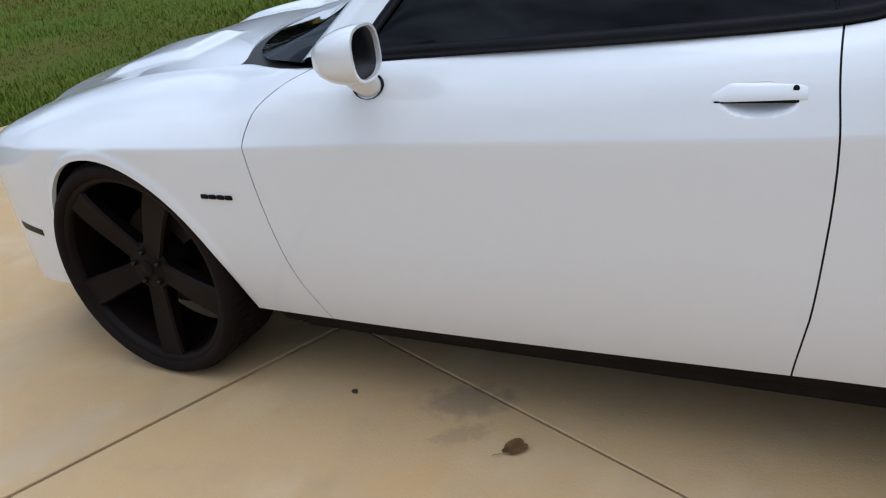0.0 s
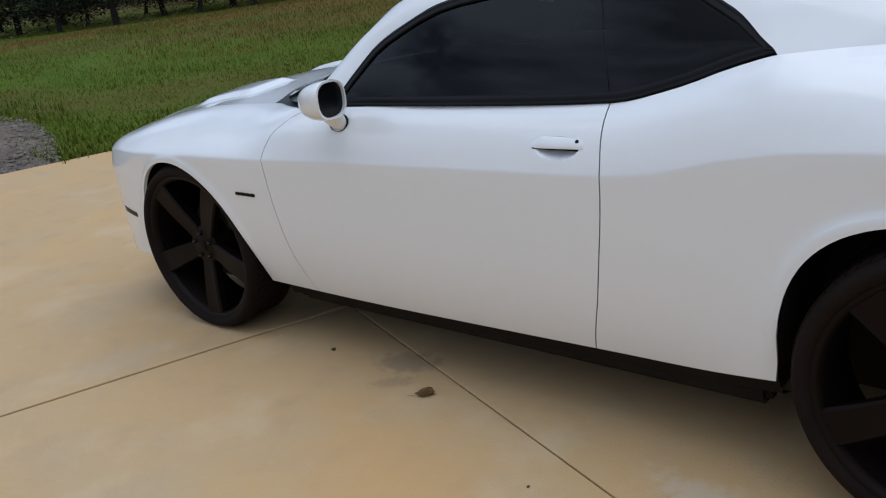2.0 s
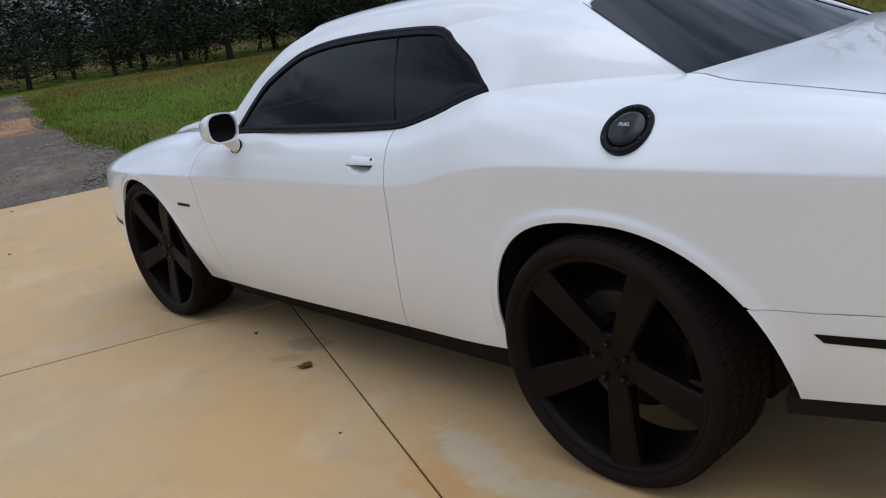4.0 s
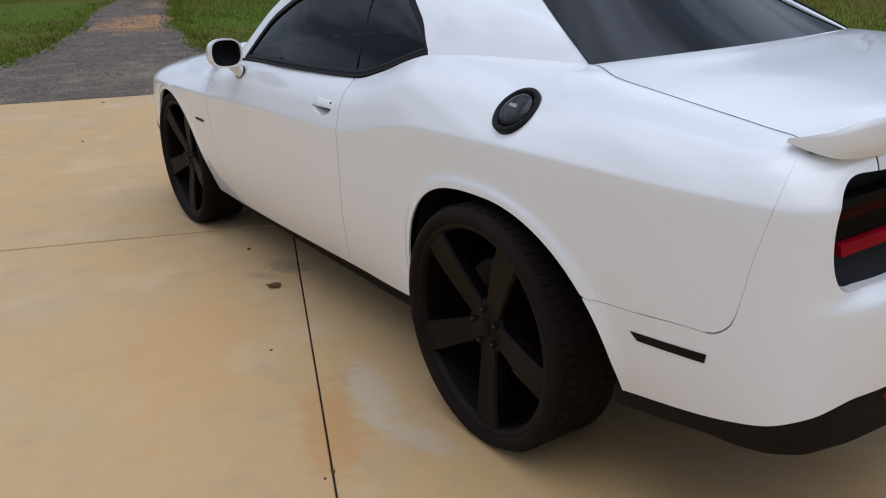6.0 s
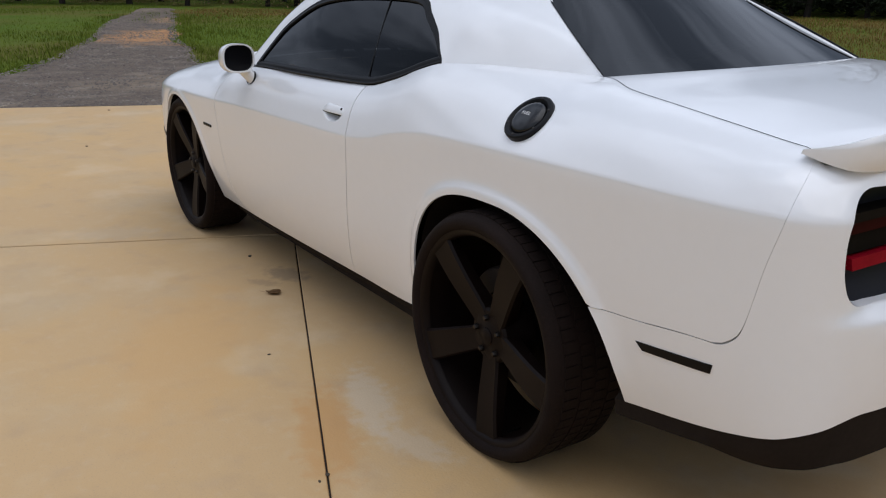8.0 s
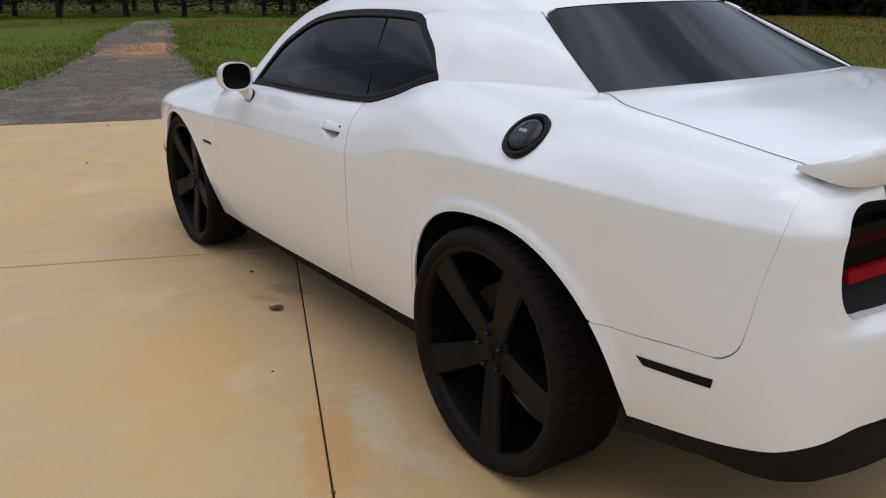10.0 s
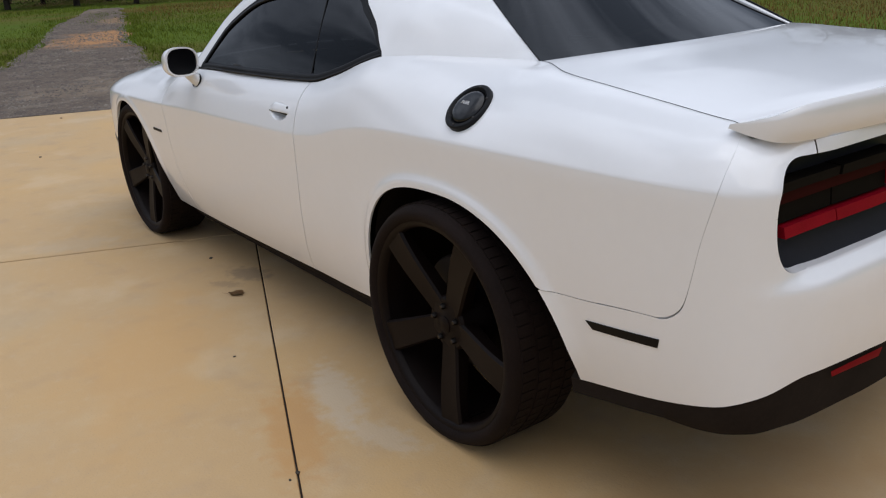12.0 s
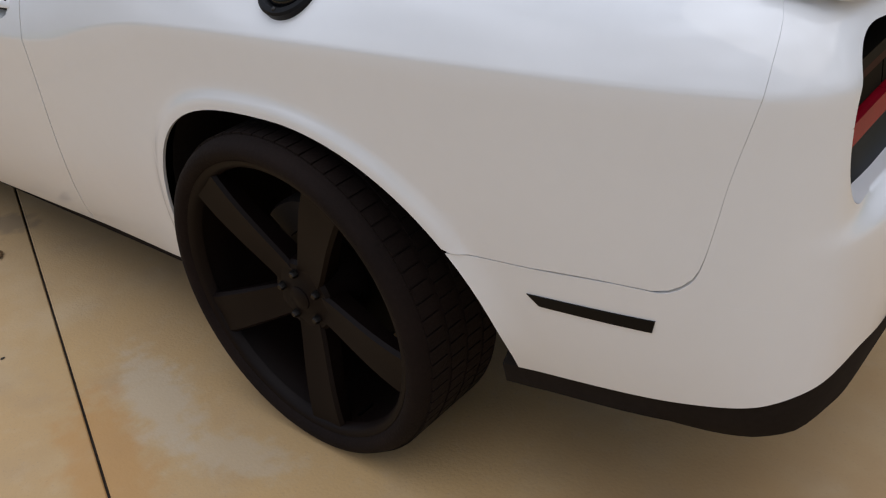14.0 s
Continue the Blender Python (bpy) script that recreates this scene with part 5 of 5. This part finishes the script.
glass_ring = [MC + Vector((0.080 - 0.20 * 0.075 * math.copysign(abs(math.cos(a)) ** 0.72, math.cos(a)), 0.075 * math.copysign(abs(math.cos(a)) ** 0.72, math.cos(a)),
                           0.0590 * math.copysign(abs(math.sin(a)) ** 0.72, math.sin(a)) - 0.06 * 0.075 * math.copysign(abs(math.cos(a)) ** 0.72, math.cos(a)))) for a in [2 * math.pi * k / 24 for k in range(24)]]
# plain dark gloss stands in for what the mirror would reflect
mirror_glass = shape("mirror_glass", glass_ring, [tuple(range(24))], M_BLACK_GLOSS, door, "mirror glass with its dark reflection put into the colour", smooth=False)
bm = bmesh.new()
foot_rows = []
A, B = Vector((-1.944, skin(-1.944, 0.960)[1] - 0.004, 0.960)), Vector((-1.975, -0.953, 1.017))
for i in range(7):
    f = i / 6
    c0 = A.lerp(B, f)
    w = 0.040 - 0.008 * f
    foot_rows.append([bm.verts.new(c0 + Vector((w * math.cos(a), 0.012 * math.sin(a), 0.026 * math.sin(a)))) for a in [2 * math.pi * k / 16 for k in range(16)]])
for i in range(6):
    for k in range(16):
        bm.faces.new((foot_rows[i][k], foot_rows[i][(k + 1) % 16], foot_rows[i + 1][(k + 1) % 16], foot_rows[i + 1][k]))
mirror_foot = part("mirror_foot", bm, M_PAINT, door, "white mirror stalk")
bm = bmesh.new()
ringv = [[bm.verts.new(A + Vector((0.042 * k_ * math.cos(a), -0.002 - 0.010 * j + 0.012 * math.sin(a), 0.028 * k_ * math.sin(a)))) for a in [2 * math.pi * k / 16 for k in range(16)]] for j, k_ in ((-0.4, 1.04), (0.35, 1.04), (0.45, 0.98))]
for i in range(2):
    for k in range(16):
        bm.faces.new((ringv[i][k], ringv[i][(k + 1) % 16], ringv[i + 1][(k + 1) % 16], ringv[i + 1][k]))
mirror_seal = part("mirror_gasket", bm, M_BLACK_TRIM, door, "black gasket at the mirror foot")

# sills, rear valance, underbody
sill = []
for i in range(31):
    s = -2.50 + 2.05 * i / 30
    zb, y = sill_z(s), -0.957 + sill_in(s)
    for dy, z in ((0.03, zb + 0.02), (0.036, zb - 0.002), (0.050, zb - 0.035), (0.075, zb - 0.075), (0.14, zb - 0.10)):
        sill.append((s, y + dy, z))
both_sides.append(shape("side_sill", sill, grid_faces(31, 5), M_UNDER, car, "black lower sill"))
val = []
VN = 46
for i in range(VN):
    s = 0.505 + (S_REAR - 0.505) * i / (VN - 1)
    zb = sill_z(s)
    drop = 0.054 * (0.30 + 0.70 * step(0.48, 0.72, s)) + 0.030 * step(0.7, 1.0, s) + 0.058 * step(0.95, 1.25, s)
    for d, z in ((0.03, zb + 0.02), (0.004, zb - 0.003), (0.012, zb - 0.05), (0.035, zb - drop), (0.16, zb - drop - 0.005)):
        x, y, nx, ny = plan_at(s)
        d += inset(s, zb)
        val.append((x - nx * d, y - ny * d, z))
both_sides.append(shape("rear_valance", val, grid_faces(VN, 5), M_UNDER, car, "black lower rear valance", sharp=40))
# plain unseen boxes, added to block light through and under the body
for name, lo, hi in (("floor_pan", (-2.46, -0.80, 0.17), (-0.50, 0.80, 0.80)), ("chassis", (-3.60, -0.58, 0.17), (0.30, 0.58, 0.76)), ("rear_crossmember", (0.56, -0.60, 0.40), (0.86, 0.60, 0.80)),
                     ("front_crossmember", (-3.60, -0.78, 0.28), (-3.42, 0.78, 0.72)), ("engine_bay", (-3.55, -0.70, 0.70), (-2.3, 0.70, 0.83)), ("boot_floor", (-0.55, -0.78, 0.77), (0.86, 0.78, 0.93)), ("door_beam", (-2.46, -0.84, 0.80), (-0.5, 0.84, 0.90))):
    bm = bmesh.new()
    box(bm, lo, hi, 0.02)
    part(name, bm, M_UNDER, car, smooth=False)
for side in (-1, 1):
    for a in (REAR_ARCH, FRONT_ARCH):
        lv = []
        x0, x1 = a[0] - a[2] - 0.012, a[0] + a[5] * 0.95
        for k in range(25):
            f = k / 24
            x = x0 + (x1 - x0) * (0.5 - 0.5 * math.cos(math.pi * f))
            z = arch(x, *a) + 0.02
            for y in (0.925, 0.75, 0.575):
                lv.append((x, side * (y - (0.03 if z < 0.45 and y > 0.9 else 0.0)), z))
        shape("wheel_liner", lv, grid_faces(25, 3), M_UNDER, car)

# cabin: seats, dashboard, steering wheel
for side in (-1, 1):
    bm = bmesh.new()
    box(bm, (-1.55, side * 0.40 - 0.24, 0.62), (-1.02, side * 0.40 + 0.24, 0.78), 0.05)
    seat = part("front_seat", bm, M_SEAT, car)
    bm = bmesh.new()
    box(bm, (-1.10, side * 0.40 - 0.23, 0.74), (-0.94, side * 0.40 + 0.23, 1.18), 0.05)
    part("backrest", bm, M_SEAT, seat)
    bm = bmesh.new()
    box(bm, (-0.99, side * 0.40 - 0.12, 1.19), (-0.90, side * 0.40 + 0.12, 1.33), 0.03)
    part("headrest", bm, M_SEAT, seat)
bm = bmesh.new()
box(bm, (-0.62, -0.55, 0.72), (-0.30, 0.55, 1.10), 0.06)
part("rear_seat", bm, M_SEAT, car)
bm = bmesh.new()
box(bm, (-0.32, -0.62, 1.06), (0.20, 0.62, 1.10), 0.02)
part("parcel_shelf", bm, M_SEAT, car)
bm = bmesh.new()
box(bm, (-2.36, -0.70, 0.80), (-1.92, 0.70, 0.985), 0.05)
part("dashboard", bm, M_BLACK_PLASTIC, car)
bm = bmesh.new()
wheel_m = Matrix.Translation((-1.74, -0.38, 1.00)) @ Matrix.Rotation(radians(66), 4, "Y")
segs = []
for k in range(32):
    a = 2 * math.pi * k / 32
    c0 = Vector((0.18 * math.cos(a), 0.18 * math.sin(a), 0))
    segs.append([bm.verts.new(wheel_m @ (c0 + Vector((0.016 * math.cos(b) * math.cos(a), 0.016 * math.cos(b) * math.sin(a), 0.016 * math.sin(b))))) for b in [2 * math.pi * j / 8 for j in range(8)]])
for k in range(32):
    for j in range(8):
        bm.faces.new((segs[k][j], segs[(k + 1) % 32][j], segs[(k + 1) % 32][(j + 1) % 8], segs[k][(j + 1) % 8]))
for a in (90, 210, 330):
    sp = bmesh.ops.create_cube(bm, size=1, matrix=wheel_m @ Matrix.Rotation(radians(a), 4, "Z") @ Matrix.Translation((0.09, 0, 0)) @ Matrix.Diagonal((0.18, 0.035, 0.015, 1)))
part("steering_wheel", bm, M_BLACK_PLASTIC, car)

# ---------------------------------------------------------------- wheels
WZ, TYRE_R, RIM_R = 0.374, 0.374, 0.325


def spoke_mesh():
    """One tapered spoke that dips to the hub."""
    bm = bmesh.new()
    rows_ = []
    for i in range(9):
        f = i / 8
        r = 0.050 + (0.318 - 0.050) * f
        w = 0.036 + 0.017 * f
        front = 0.036 - 0.034 * math.sin(f * math.pi / 2) ** 1.3
        back = front + 0.055 - 0.02 * f
        rows_.append([bm.verts.new((r, y, z)) for y, z in ((back, -w * 0.85), (front + 0.008, -w), (front, -w * 0.86), (front + 0.003, 0), (front, w * 0.86), (front + 0.008, w), (back, w * 0.85))])
    for i in range(8):
        for j in range(6):
            bm.faces.new((rows_[i][j], rows_[i + 1][j], rows_[i + 1][j + 1], rows_[i][j + 1]))
        bm.faces.new((rows_[i][6], rows_[i + 1][6], rows_[i + 1][0], rows_[i][0]))
    me = bpy.data.meshes.new("spoke")
    bmesh.ops.recalc_face_normals(bm, faces=bm.faces)
    bm.to_mesh(me)
    bm.free()
    me.materials.append(M_WHEEL)
    me.shade_smooth()
    me.set_sharp_from_angle(angle=radians(30))
    return me


def simple_mesh(name, verts, faces, mat, sharp=35):
    me = bpy.data.meshes.new(name)
    me.from_pydata([tuple(v) for v in verts], [], faces)
    bm = bmesh.new()
    bm.from_mesh(me)
    bmesh.ops.recalc_face_normals(bm, faces=bm.faces)
    bm.to_mesh(me)
    bm.free()
    me.materials.append(mat)
    me.shade_smooth()
    me.set_sharp_from_angle(angle=radians(sharp))
    return me


# offsets along the axle: 0 is the outer face of the rim, growing towards the car's middle
rim_me = simple_mesh("wheel", *lathe([(0.318, 0.008), (RIM_R, -0.004), (RIM_R + 0.004, 0.000), (RIM_R + 0.003, 0.012), (0.315, 0.020), (0.306, 0.06), (0.300, 0.14), (0.306, 0.235), (0.32, 0.24)], 96), M_WHEEL)
lip_me = simple_mesh("rim_lip", *lathe([(0.303, 0.020), (0.308, 0.004), (0.316, -0.003), (RIM_R, -0.004)], 96), M_WHEEL)
tyre_me = simple_mesh("tyre", *lathe([(0.318, 0.010), (0.328, -0.007), (0.338, -0.016), (0.350, -0.017), (0.361, -0.012), (0.369, 0.001), (0.3725, 0.02), (0.3735, 0.075), (0.3740, 0.12), (0.3735, 0.165), (0.372, 0.21), (0.366, 0.23), (0.352, 0.25), (0.318, 0.24)], 120), M_RUBBER, 50)
hub_me = simple_mesh("hub", *lathe([(0.0, 0.030), (0.030, 0.030), (0.036, 0.034), (0.078, 0.036), (0.086, 0.044), (0.088, 0.09), (0.10, 0.11), (0.10, 0.16)], 40), M_WHEEL)
cap_me = simple_mesh("centre_cap", *lathe([(0.0, 0.022), (0.020, 0.023), (0.027, 0.027), (0.028, 0.034)], 28), M_WHEEL)
lug_me = simple_mesh("lug_nut", *lathe([(0.0, 0.022), (0.006, 0.022), (0.009, 0.026), (0.010, 0.04)], 6), M_LUG)
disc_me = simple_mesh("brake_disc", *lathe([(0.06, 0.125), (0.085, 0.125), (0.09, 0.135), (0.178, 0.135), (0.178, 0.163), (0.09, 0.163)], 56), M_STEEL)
spoke_me = spoke_mesh()
valve_v, valve_f = lathe([(0.004, 0.0), (0.004, 0.04), (0.003, 0.045)], 8)
valve_me = simple_mesh("valve_stem", [Vector((p[0] + 0.285, p[1] + 0.02, p[2])) for p in valve_v], valve_f, M_STEEL)
bm = bmesh.new()
for k in range(72):
    a = 2 * math.pi * k / 72
    for y0, y1, sh in ((0.016, 0.062, 0.0), (0.072, 0.112, 0.5), (0.122, 0.162, 0.0), (0.172, 0.214, 0.5)):
        m = Matrix.Rotation(-(a + sh * 2 * math.pi / 72), 4, "Y") @ Matrix.Translation((0.3735, (y0 + y1) / 2, 0)) @ Matrix.Diagonal((0.006, y1 - y0, 0.0285, 1))
        bmesh.ops.create_cube(bm, size=1, matrix=m)
tread_me = bpy.data.meshes.new("tread")
bm.to_mesh(tread_me)
bm.free()
tread_me.materials.append(M_RUBBER)
cal_v, cal_f = [], []
for k in range(9):
    a = radians(-32 + 64 * k / 8)
    for r, y in ((0.125, 0.105), (0.19, 0.100), (0.196, 0.11), (0.196, 0.185), (0.125, 0.185)):
        cal_v.append((r * math.cos(a), y, r * math.sin(a)))
cal_f = [(i * 5 + j, i * 5 + (j + 1) % 5, (i + 1) * 5 + (j + 1) % 5, (i + 1) * 5 + j) for i in range(8) for j in range(5)] + [tuple(range(5)), tuple(40 + j for j in range(5))]
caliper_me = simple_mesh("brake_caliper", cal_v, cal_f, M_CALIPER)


def wheel_at(x, side, turn, caliper_turn, face=0.926):
    w = new("wheel", rim_me)
    w.parent = car
    w["label"] = "large satin black five-spoke wheel"
    flip = Matrix.Identity(4) if side < 0 else Matrix.Rotation(math.pi, 4, "Z")
    size = 1.032 if x > -1 else 1.0
    w.matrix_local = Matrix.Translation((x, side * face, WZ * size)) @ Matrix.Scale(size, 4) @ Matrix.Rotation(radians(-1.2 * side), 4, "X") @ flip

    def child(name, me, rot=0.0, label=""):
        ob = new(name, me)
        ob.parent = w
        ob.matrix_local = Matrix.Rotation(radians(-rot), 4, "Y")
        if label:
            ob["label"] = label

    child("rim_lip", lip_me)
    child("tyre", tyre_me, label="low-profile black tyre")
    child("tread", tread_me, label="tread blocks")
    child("hub", hub_me)
    child("centre_cap", cap_me)
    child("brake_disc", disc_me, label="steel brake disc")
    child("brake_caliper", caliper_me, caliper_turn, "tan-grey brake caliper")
    child("valve_stem", valve_me, turn + 20)
    for k in range(5):
        child("spoke", spoke_me, turn + 72 * k)
        ob = new("lug_nut", lug_me)
        ob.parent = w
        a = radians(turn + 36 + 72 * k)
        ob.matrix_local = Matrix.Translation((0.057 * math.cos(a), 0, 0.057 * math.sin(a)))


# half the shift that draws the far side in to fit the view
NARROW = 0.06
wheel_at(0.0, -1, -84, 105, 0.976)
wheel_at(-2.946, -1, -87, 60)
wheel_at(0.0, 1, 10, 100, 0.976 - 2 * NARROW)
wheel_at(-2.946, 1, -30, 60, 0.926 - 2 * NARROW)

for ob in both_sides:
    mirrored(ob, car)
for ob in (mirror, mirror_glass, mirror_foot, mirror_seal, handle, lock, slot):
    mirrored(ob, car)
# far half drawn in, tail bowed and skewed, to fit the camera's view
tail_skew = curve_through([(-0.40, 0.0), (-0.12, 0.012), (0.10, 0.040), (0.375, 0.088), (0.76, 0.145), (1.0, 0.17)])
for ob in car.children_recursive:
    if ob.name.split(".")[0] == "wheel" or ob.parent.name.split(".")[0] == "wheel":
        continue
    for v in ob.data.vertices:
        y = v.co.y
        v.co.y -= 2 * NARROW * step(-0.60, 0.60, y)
        v.co.x -= tail_skew(v.co.y) * step(0.35, 0.95, v.co.x)

# ---------------------------------------------------------------- small things on the slab
bm = bmesh.new()
outl = []
for k in range(28):
    a = 2 * math.pi * k / 28
    r = 0.024 * (1 + 0.25 * math.cos(a) + 0.22 * abs(math.sin(2.5 * a)) - 0.10 * math.cos(3 * a))
    outl.append((r * 1.25 * math.cos(a), r * math.sin(a), 0.006 + 0.006 * abs(math.sin(a * 1.5))))
mid = bm.verts.new((0, 0, 0.004))
ringv = [bm.verts.new(p) for p in outl]
for k in range(28):
    bm.faces.new((mid, ringv[k], ringv[(k + 1) % 28]))
st = [bm.verts.new(p) for p in ((-0.035, -0.002, 0.006), (-0.035, 0.002, 0.006), (-0.060, 0.006, 0.010), (-0.060, 0.003, 0.010))]
bm.faces.new(st)
bmesh.ops.solidify(bm, geom=bm.faces[:], thickness=0.0015)
leaf = part("fallen_leaf", bm, M_LEAF, None)
leaf.matrix_world = pose(-1.672, -0.968, 0.001, 0, 0, 55)
tagged(leaf, "curled brown dead leaf on the concrete", "leaf")


def chip(x, y, size, label):
    bm = bmesh.new()
    r2 = random.Random(int(x * 1000))
    bmesh.ops.create_icosphere(bm, subdivisions=1, radius=size)
    for v in bm.verts:
        v.co = Vector((v.co.x * r2.uniform(0.7, 1.5), v.co.y * r2.uniform(0.5, 1.0), max(-size * 0.2, v.co.z * 0.45 * r2.uniform(0.6, 1.1))))
    ob = part("debris", bm, M_DEBRIS, None)
    ob.matrix_world = pose(x, y, size * 0.2, 0, 0, x * 90)
    tagged(ob, label, "debris", "scattered debris on the slab")


chip(-2.254, -0.852, 0.013, "dark curled scrap of leaf on the concrete")
for x, y, s_ in ((-5.735, -0.918, 0.014), (-1.035, -1.246, 0.007), (-0.122, -1.433, 0.009), (-0.10, -1.47, 0.006), (-7.6, -0.3, 0.016), (-6.9, -2.0, 0.012), (1.35, -0.2, 0.009), (1.5, 0.15, 0.010), (-4.2, -1.9, 0.010)):
    chip(x, y, s_, "small dark scrap of bark on the concrete")
